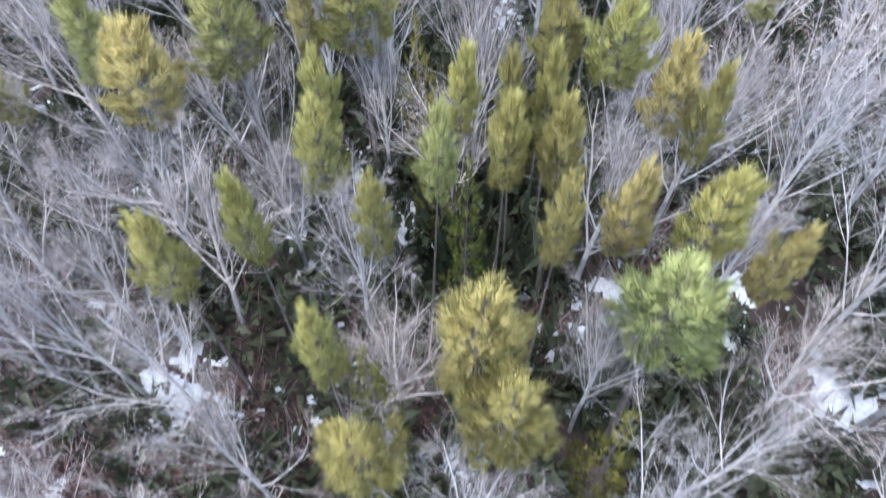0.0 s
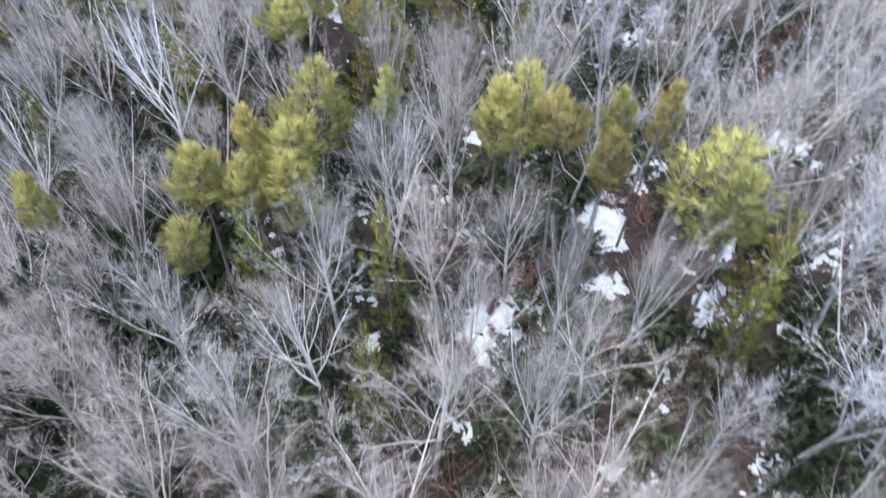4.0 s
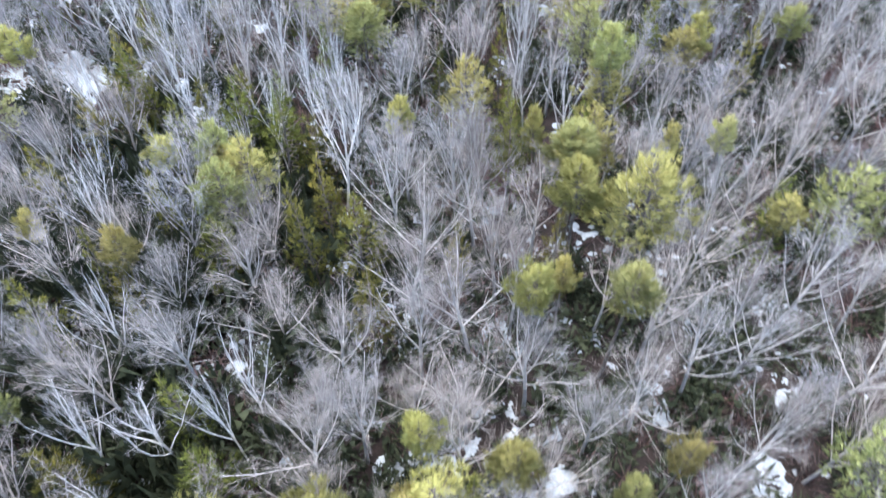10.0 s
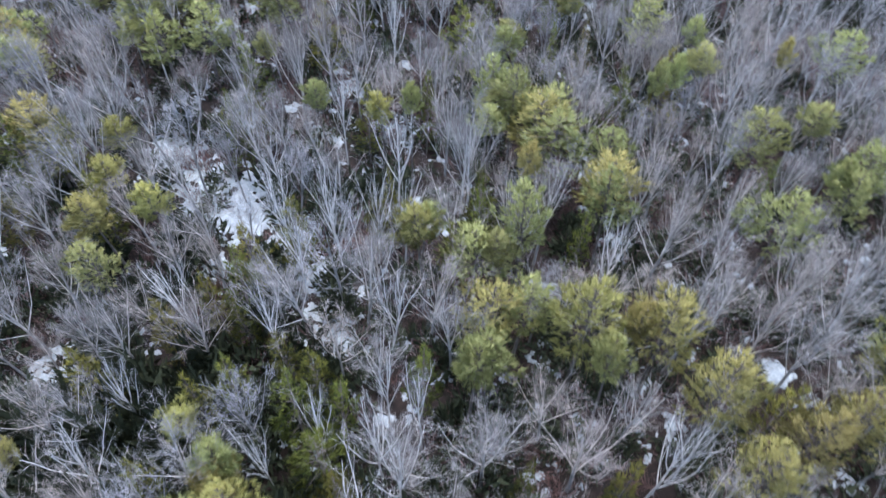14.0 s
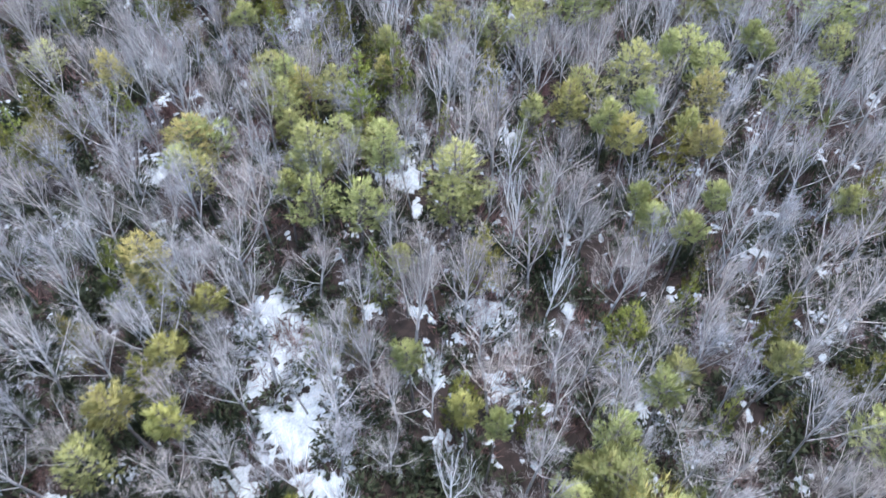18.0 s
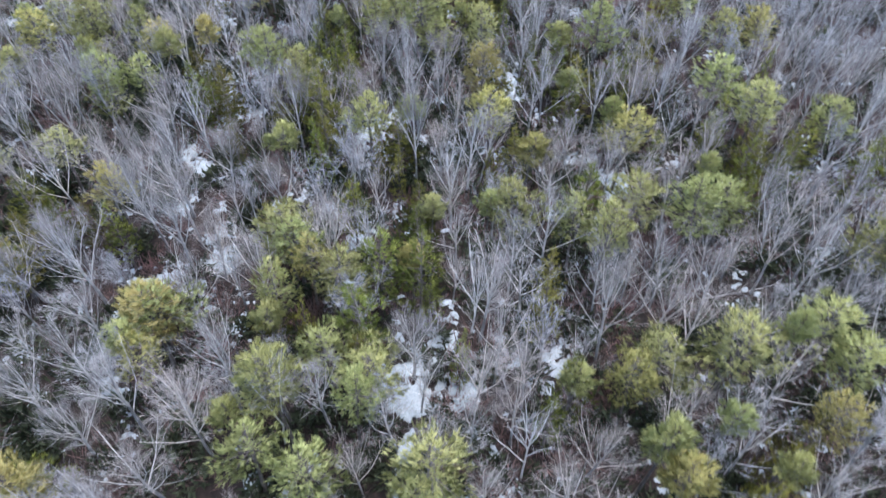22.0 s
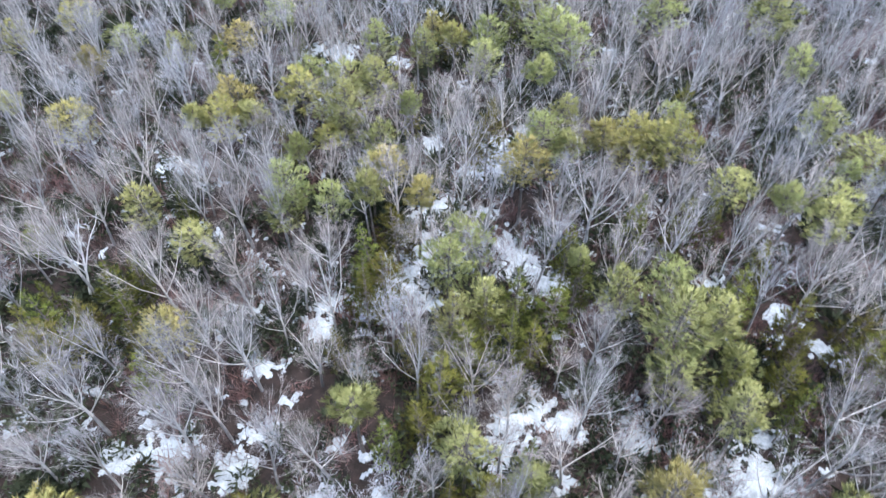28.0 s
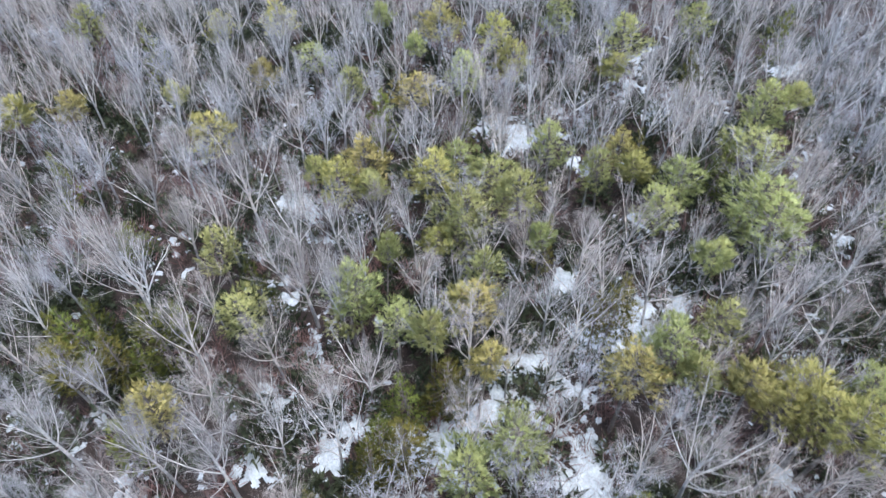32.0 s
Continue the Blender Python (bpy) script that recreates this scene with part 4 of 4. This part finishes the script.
DRIFTS += [
    (-117.9, 81.78, 1.064, 0.8551, -167), (-121.5, 82.41, 1.119, 1.166, -169), (-125.5, 83.95, 0.7845, 0.6, -172), (-118.1, 87.86, 1.363, 0.8267, -175), (-113.2, 88.52, 0.9424, 1.057, -176), (-114.4, 91.92, 1.567, 2.091, 179),
    (-103.3, 95.45, 1.496, 1.438, 176), (-114.5, 97.87, 0.8998, 1.25, 175), (-100.7, 102, 0.7084, 1.105, 168), (-99.06, -65.96, 3.874, 1.543, -62), (-92.28, -65.71, 2.741, 2.395, -57), (-98.81, -48.35, 1.06, 1.429, -54),
    (-90.22, -47.97, 1.459, 1.677, -56), (-87.06, -44.58, 2.893, 1.874, -45), (-91.42, -44.56, 1.653, 2.927, -47), (-82.69, -18.64, 1.92, 2.044, -23), (-87.6, -17.44, 1.778, 1.972, -24), (-93.64, -8.431, 1.138, 1.206, -17),
]
DRIFTS += [
    (-98.81, -7.979, 0.7022, 1.161, -19), (-99.35, -7.516, 1.638, 1.892, -40), (-89.2, 17.13, 1.058, 1.366, -28), (-90.48, 22.33, 0.9785, 0.7783, -23), (-97.33, 25.02, 1.661, 1.08, -57), (-88.79, 29.29, 0.951, 0.761, -45),
    (-86.62, 30.17, 1.542, 1.144, -81), (-82.35, 34.33, 2.432, 1.156, -96), (-97.25, 44.78, 1.611, 1.211, -115), (-99.88, 48.1, 3.571, 2.119, -119), (-74.03, 49.82, 1.817, 1.973, -87), (-97.96, 50.16, 1.83, 1.592, -95),
    (-95.28, 50.79, 0.8903, 1.038, -91), (-81.25, 51.13, 1.263, 1.556, -98), (-98.32, 53.25, 1.826, 1.455, -121), (-98.41, 55.53, 2.266, 3.064, -97), (-93.86, 55.99, 2.432, 1.484, -135), (-96.51, 57.58, 3.726, 2.523, -121),
]
DRIFTS += [
    (-88.56, 58.4, 2.188, 1.799, -168), (-93.28, 65.35, 4.146, 1.566, -124), (-90.92, 67.79, 4.911, 1.402, -144), (-88.34, 69.44, 1.596, 1.953, -120), (-85.51, 72.07, 2.495, 1.32, -144), (-96.15, 89.52, 1.347, 1.652, -176),
    (-96.48, 108.2, 1.313, 0.7835, 158), (-94.16, 111.3, 0.9479, 1.519, 153), (-92.55, 114.2, 0.6165, 0.9878, 149), (-86.61, 116.9, 1.12, 1.153, 140), (-21.27, 34.3, 1.51, 1.172, 122), (-23.84, 39.27, 0.6, 0.6321, 165),
    (-39.13, 69.92, 0.8684, 0.989, -172), (-40.61, 73.74, 1.365, 2.051, 178), (-45.07, 73.89, 0.9943, 1.078, 178), (-36.3, 79.04, 0.8674, 1.204, 162), (-47.85, 80.02, 1.089, 0.9132, 167), (-30.25, 82.29, 1.89, 0.9334, 131),
]
DRIFTS += [
    (-22.57, 83.1, 0.8556, 1.105, 120), (-43.2, 83.34, 1.968, 1.552, 142), (-37.23, 85.36, 1.164, 1.256, 147), (-36.87, 89.47, 0.723, 1.064, 139), (-39.23, 91.31, 1.281, 1.32, 139), (-34.48, 94.68, 0.7369, 0.8504, 127),
    (-36.64, 100.6, 0.8219, 1.118, 124), (-35.86, 106.1, 1.456, 1.365, 118), (-48.1, 114.6, 1.173, 1.587, 126), (-37.53, 122.9, 1.505, 1.989, 111), (-52.97, 138.5, 1.68, 1.802, 118), (-15.51, 8.538, 0.6272, 0.836, 151),
    (-12.05, 10.72, 0.9522, 0.6, 138), (-14.79, 11.17, 1.483, 0.8694, 143), (18.59, 12.29, 2.567, 1.146, 33), (4.082, 15.6, 1.346, 0.6085, 75), (11.06, 15.96, 0.6999, 0.7602, 55), (-7.71, 27.3, 1.333, 1.228, 119),
]
DRIFTS += [
    (16.61, 29.84, 1.632, 1.373, 43), (-5.03, 32.41, 2.79, 1.152, 105), (2.971, 40.12, 0.8926, 0.9015, 83), (-5.505, 52.56, 1.723, 1.54, 101), (0.6589, 58.67, 0.8579, 0.8971, 84), (8.288, 59.03, 2.119, 1.381, 68),
    (-0.8746, 62.83, 1.577, 1.405, 91), (-1.851, 64.88, 1.774, 0.9832, 90), (-11.73, 69.26, 0.9486, 1.932, 113), (1.676, 70.96, 2.608, 0.8299, 84), (10.46, 77.3, 3.305, 1.923, 74), (12.97, 83.75, 3.057, 1.132, 73),
    (-0.4095, 84.21, 1.194, 0.7228, 88), (8.042, 85.23, 1.988, 0.7047, 79), (-2.111, 86.67, 0.9718, 0.9529, 85), (-8.642, 89.93, 4.142, 0.8338, 96), (-1.303, 92.03, 1.352, 1.394, 84), (-3.149, 97.39, 1.227, 1.274, 88),
]
DRIFTS += [
    (25.86, 38.28, 3.333, 1.585, 56), (-116.7, 57, 1.2, 1.6, -137), (-119.3, 59.8, 2.5, 1.3, -139), (-120.6, -34.5, 3.7, 1.2, -81), (-116.9, -15.9, 2, 4.8, -42), (-121.4, -25.9, 1.8, 1.6, -47),
    (-84.3, -17.6, 2.8, 3, -33), (-112, -32.5, 2.3, 0.9, -46), (-120.7, -16, 1.6, 1.6, -43), (-132.6, -44.1, 1.4, 1.4, -58), (-91.1, -68.4, 2.7, 1.6, -50), (-126.4, -20.1, 2.7, 2.5, -68),
]
# ---- things: the trees ----
KINDS = {}


def kinds(key, count, make):
    KINDS[key] = [make(i) for i in range(count)]


kinds("bare", 9, lambda i: hardwood(14.0, rnd(0.78, 1.08), 9, 0.02, ((GREY_BARK, TWIG), (TAN_LIMB, TAN_TWIG), (GREY_BARK, TAN_TWIG))[i % 3], rnd(0.32, 0.46)))
kinds("pale", 5, lambda i: hardwood(13.0, rnd(0.8, 1.1), 7, 0.09, (PALE_BARK, PALE_TWIG), rnd(0.28, 0.42), 6, 4, 3, 1.5))
kinds("pine", 8, lambda i: pine(16.0, (2.75, 1.9)[i % 2] * rnd(0.92, 1.06), (9000, 5200)[i > 3], (0.57, 0.72)[i % 2] + rnd(-0.035, 0.035), (PINE_BARK, NEEDLE), broad=(0.9, 1.3)[i > 3]))
kinds("golden", 8, lambda i: pine(16.0, (2.75, 1.9)[i % 2] * rnd(0.92, 1.06), (9000, 5200)[i > 3], (0.57, 0.72)[i % 2] + rnd(-0.035, 0.035), (PINE_BARK, GOLD_NEEDLE), broad=(0.9, 1.3)[i > 3]))
kinds("hemlock", 5, lambda i: pine(12.0, rnd(1.9, 2.3), 3600, 0.24, (PINE_BARK, DARK_NEEDLE), 0.9, 0.95, 0.10, 1.2))

WORDS = {
    "bare": ("bare_tree", "bare grey hardwood with a broom of fine leafless twigs", "leafless grey twigs", "tree"),
    "pale": ("pale_bare_tree", "pale-barked leafless tree with crooked whitish limbs", "sparse whitish twigs", "tree"),
    "pine": ("pine_tree", "tall white pine with soft yellow-green needle tufts", "yellow-green tufted needles", "pine"),
    "golden": ("pine_tree", "white pine with yellowed winter needle tufts", "yellowed tufted needles", "pine"),
    "hemlock": ("hemlock_tree", "dense dark olive-green hemlock among bare hardwoods", "dark olive-green needles", "conifer"),
}
FIRST = {}
HEIGHT = {"bare": 14.0, "pale": 13.0, "pine": 16.0, "golden": 16.0, "hemlock": 12.0}


def crown_width(me):
    co = np.empty(len(me.vertices) * 3)
    me.vertices.foreach_get("co", co)
    co = co.reshape(-1, 3)
    return 2 * float(np.percentile(np.hypot(co[:, 0], co[:, 1]), 92))


WIDTH = {key: [crown_width(some_parts[-1]) for some_parts in some] for key, some in KINDS.items()}


def stretch(spot):
    """Distance to the line along which the flight is lowest."""
    return min(math.hypot(spot[0] - q * -40, spot[1] - 10 - q * 65) for q in (0, 0.25, 0.5, 0.75, 1))


def plant(key, x, y, h, width=0.0):
    """Plants a tree of that kind, height and crown width, turned by chance."""
    which = random.randrange(len(KINDS[key]))
    if key in ("pine", "golden"):
        which = which % 4 // 2 * 2 + (1 if width < 4.4 else 0) + (0 if stretch((x, y)) < 32 else 4)
    tall = h / HEIGHT[key]
    wide = width / WIDTH[key][which] if width else tall * rnd(1.0, 1.3)
    if key in ("bare", "pale"):
        wide = min(wide, 1.3 * tall)
    m = Matrix.LocRotScale((x, y, ground_height(x, y)), Euler((rnd(-0.04, 0.04), rnd(-0.04, 0.04), rnd(0, 6.28))), (wide, wide, tall))
    if (key, which) not in FIRST:
        name, label, crown_label, category = WORDS[key]
        top = tree(name, label, KINDS[key][which], crown_label, category)
        top["group"] = {"bare": "bare hardwoods", "pale": "pale bare trees", "pine": "white pines", "golden": "white pines", "hemlock": "hemlocks"}[key]
        top.matrix_basis = m
        FIRST[key, which] = top
        return top
    first = FIRST[key, which]
    keep = first.matrix_basis.copy()
    first.matrix_basis = Matrix.Identity(4)
    made = copy_thing(first, m)
    first.matrix_basis = keep
    return made



YELLOWED = [(-135, -32), (-139, -35), (-134, -30), (-138, 58), (-145, 63), (-97, 47), (-95, 40)]
for key, some in (("pine", PINES), ("hemlock", HEMLOCKS), ("bare", BARE), ("pale", PALE)):
    for x, y, h, width in some:
        gold = key == "pine" and (min(math.hypot(x - gx, y - gy) for gx, gy in YELLOWED) < 3.5 or random.random() < (0.92 if x > -28 else 0.1 + 0.68 * min(1.0, max(0.0, (x + 120) / 60))))
        plant("golden" if gold else key, x, y, h, width)

# The rest of the wood: bare trees wherever there is room.
EDGE = [(-224, 0), (-212, -44), (-188, -74), (-142, -106), (-112, -114), (-50, -62), (26, 0), (36, 48), (24, 92), (-14, 130), (-66, 150), (-128, 146), (-194, 92), (-222, 46)]


def inside(x, y):
    odd = False
    for (ax, ay), (bx, by) in zip(EDGE, EDGE[1:] + EDGE[:1]):
        if (ay > y) != (by > y) and x < (bx - ax) * (y - ay) / (by - ay) + ax:
            odd = not odd
    return odd


CELL = 4.0
taken = {}


def claim(x, y, r):
    taken.setdefault((int(x // CELL), int(y // CELL)), []).append((x, y, r))


def free(x, y, r):
    i, j = int(x // CELL), int(y // CELL)
    for a in range(i - 2, i + 3):
        for b in range(j - 2, j + 3):
            for px, py, pr in taken.get((a, b), ()):
                if (px - x) ** 2 + (py - y) ** 2 < (r + pr) ** 2:
                    return False
    return True


def on_snow(x, y):
    for sx, sy, a, b, turn in DRIFTS:
        dx, dy = x - sx, y - sy
        if abs(dx) < 7 and abs(dy) < 7:
            w = radians(turn)
            u, v = dx * math.cos(w) + dy * math.sin(w), dy * math.cos(w) - dx * math.sin(w)
            if (u / a) ** 2 + (v / b) ** 2 < 0.8:
                return True
    return False


for some, share in ((PINES, 0.30), (HEMLOCKS, 0.36), (BARE, 0.34), (PALE, 0.42)):
    for x, y, h, width in some:
        claim(x, y, width * share)
def canopy(x, y):
    return min(14.8, max(12.6, 14.6 + 0.012 * x))


spots = []
for _ in range(30000):
    x, y = rnd(-224, 36), rnd(-114, 150)
    room = 1.68 * canopy(x, y) / 14.5
    if inside(x, y) and free(x, y, room) and (random.random() < 0.25 or not on_snow(x, y)):
        claim(x, y, room)
        spots.append((x, y))


spots.sort(key=stretch)
lone = 300 - len(BARE)
for x, y in spots[:lone]:
    plant("bare", x, y, canopy(x, y) * rnd(0.72, 1.0))
LIGHT = [light_hardwood(14.0, rnd(0.78, 1.08), 8, 7, 3, 1.2) for _ in range(12)]
FAR = [light_hardwood(14.0, rnd(0.78, 1.08), 7, 6, 2, 1.65) for _ in range(12)]
pieces = []
for rank, (x, y) in enumerate(spots[lone:]):
    tall = canopy(x, y) * rnd(0.68, 1.05) / 14.0
    wide = tall * rnd(1.0, 1.3)
    m = Matrix.LocRotScale((x, y, ground_height(x, y)), Euler((rnd(-0.06, 0.06), rnd(-0.06, 0.06), rnd(0, 6.28))), (wide, wide, tall))
    v, f, bark = random.choice(LIGHT if rank < 800 else FAR)
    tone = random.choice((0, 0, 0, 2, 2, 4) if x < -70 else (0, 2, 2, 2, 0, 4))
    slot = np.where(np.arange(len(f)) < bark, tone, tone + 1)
    # the lower half of each trunk is darkened to stand for shade
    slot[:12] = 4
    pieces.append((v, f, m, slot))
joined("bare_wood", "dense stand of leafless grey hardwoods", pieces, [LIMB, TWIG, TAN_LIMB, TAN_TWIG, DUSK_AND_SHADE_LIMB, DUSK_TWIG], "trees")


# ---- old snow on the litter ----
def lattice(seed, x, y, step):
    """Smooth value noise from 0 to 1 over arrays of places."""
    table = np.random.RandomState(seed).rand(512, 512)
    gx, gy = x / step + 4000, y / step + 4000
    i, j = np.floor(gx).astype(int), np.floor(gy).astype(int)
    fx, fy = gx - i, gy - j
    fx, fy = fx * fx * (3 - 2 * fx), fy * fy * (3 - 2 * fy)
    i, j, i1, j1 = i % 512, j % 512, (i + 1) % 512, (j + 1) % 512
    return (table[i, j] * (1 - fx) + table[i1, j] * fx) * (1 - fy) + (table[i, j1] * (1 - fx) + table[i1, j1] * fx) * fy


def snow_sheet(step=0.2):
    xs, ys = np.arange(-222, 34, step), np.arange(-112, 148, step)
    gx, gy = np.meshgrid(xs, ys)
    rough = 0.32 * lattice(1, gx, gy, 2.4) + 0.34 * lattice(2, gx, gy, 0.9) + 0.34 * lattice(3, gx, gy, 0.42)
    wide = lattice(4, gx, gy, 16.0)
    depth = np.full(gx.shape, -0.74) + 0.45 * (wide - 0.5)
    for sx, sy, a, b, turn in DRIFTS:
        i0, i1 = np.searchsorted(xs, (sx - 9, sx + 9))
        j0, j1 = np.searchsorted(ys, (sy - 9, sy + 9))
        dx, dy = gx[j0:j1, i0:i1] - sx, gy[j0:j1, i0:i1] - sy
        w = radians(turn)
        u, v = dx * math.cos(w) + dy * math.sin(w), dy * math.cos(w) - dx * math.sin(w)
        bump = 0.74 - 0.50 * ((u / a) ** 2 + (v / b) ** 2)
        depth[j0:j1, i0:i1] = np.maximum(depth[j0:j1, i0:i1], bump)
    depth = depth + 4.4 * (rough - 0.52)
    cover = np.clip(depth, -0.2, 0.6)
    ground = np.array([[ground_height(x, y) for x in xs[::8]] for y in ys[::8]])
    near = ground[np.minimum(np.arange(len(ys)) // 8, len(ground) - 1)][:, np.minimum(np.arange(len(xs)) // 8, ground.shape[1] - 1)]
    z = near + 0.06 + 0.22 * cover
    within = np.zeros(gx.shape, bool)
    for (ax, ay), (bx, by) in zip(EDGE, EDGE[1:] + EDGE[:1]):
        if ay != by:
            within ^= ((ay > gy) != (by > gy)) & (gx < (bx - ax) * (gy - ay) / (by - ay) + ax)
    solid = (depth > 0) & within
    cell = solid[:-1, :-1] | solid[1:, :-1] | solid[:-1, 1:] | solid[1:, 1:]
    count = solid[:-1, :-1].astype(int) + solid[1:, :-1] + solid[:-1, 1:] + solid[1:, 1:]
    cell &= count >= 2
    j, i = np.nonzero(cell)
    n = gx.shape[1]
    quads = np.stack([j * n + i, j * n + i + 1, (j + 1) * n + i + 1, (j + 1) * n + i], 1)
    used, back = np.unique(quads, return_inverse=True)
    back = back.reshape(quads.shape)
    v = np.stack([gx.ravel()[used], gy.ravel()[used], z.ravel()[used]], 1).astype(np.float32)
    tris = np.concatenate([back[:, [0, 1, 2]], back[:, [0, 2, 3]]]).astype(np.int32)
    ob = joined("snow", "patches of old white snow melting on the forest floor", [(v, tris, Matrix.Identity(4))], SNOW, "snow")
    ob.data.polygons.foreach_set("use_smooth", [True] * len(ob.data.polygons))
    return ob


snow_sheet()

# ---- undergrowth: low evergreen bushes and reddish brush ----
bushes = []
shapes = []
for _ in range(4):
    lump = Lump()
    for _ in range(80):
        d = sphere_dir()
        c = Vector((d.x * 1.0, d.y * 1.0, abs(d.z) * 1.1 + 0.1)) * rnd(0.5, 1.0)
        w = (d + sphere_dir() * 0.8 + Vector((0, 0, 0.3))).normalized()
        lump.blade(c, c + w * rnd(0.3, 0.7), w.cross(sphere_dir()).normalized() * rnd(0.07, 0.14))
    shapes.append((np.array([tuple(q) for q in lump.v], np.float32), np.array(lump.f, np.int32)))
twiggy = []
for _ in range(4):
    lump = Lump()
    for _ in range(70):
        w, r = rnd(0, 6.28), rnd(0, 1.1)
        p = Vector((math.cos(w) * r, math.sin(w) * r, 0))
        d = Vector((rnd(-0.8, 0.8), rnd(-0.8, 0.8), rnd(0.2, 1.5)))
        lump.blade(p, p + d, d.cross(sphere_dir()).normalized() * rnd(0.018, 0.042))
    twiggy.append((np.array([tuple(q) for q in lump.v], np.float32), np.array(lump.f, np.int32)))
brush = []
for _ in range(16000):
    x, y = rnd(-224, 36), rnd(-114, 150)
    if not inside(x, y):
        continue
    hollow = max(math.exp(-((x + 62) ** 2 + (y - 62) ** 2) / 500), 0.8 * math.exp(-((x + 30) ** 2 + (y - 46) ** 2) / 300), 0.6 * math.exp(-(x ** 2 + (y - 24) ** 2) / 300))
    green = 0.5 * hollow + noise.noise((x * 0.05, y * 0.05, 1.7)) + 0.004 * (x + 60)
    red = noise.noise((x * 0.06, y * 0.06, 9.2))
    m = Matrix.LocRotScale((x, y, ground_height(x, y) - 0.05), Euler((0, 0, rnd(0, 6.28))), Vector((1, 1, rnd(0.8, 1.7))) * rnd(1.0, 2.0))
    if on_snow(x, y):
        if random.random() < 0.35:
            brush.append((*random.choice(twiggy), m))
        continue
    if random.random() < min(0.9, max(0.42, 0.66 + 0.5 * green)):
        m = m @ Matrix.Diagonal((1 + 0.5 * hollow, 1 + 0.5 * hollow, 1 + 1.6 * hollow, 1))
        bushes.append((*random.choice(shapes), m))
    elif red > -0.6:
        brush.append((*random.choice(twiggy), m))
joined("undergrowth", "low dark green evergreen undergrowth, coloured as in shade between the trunks", bushes, SHADE_LEAF, "bushes")
joined("brush", "reddish brown leafless brush on the leaf litter", brush, BRUSH, "brush")
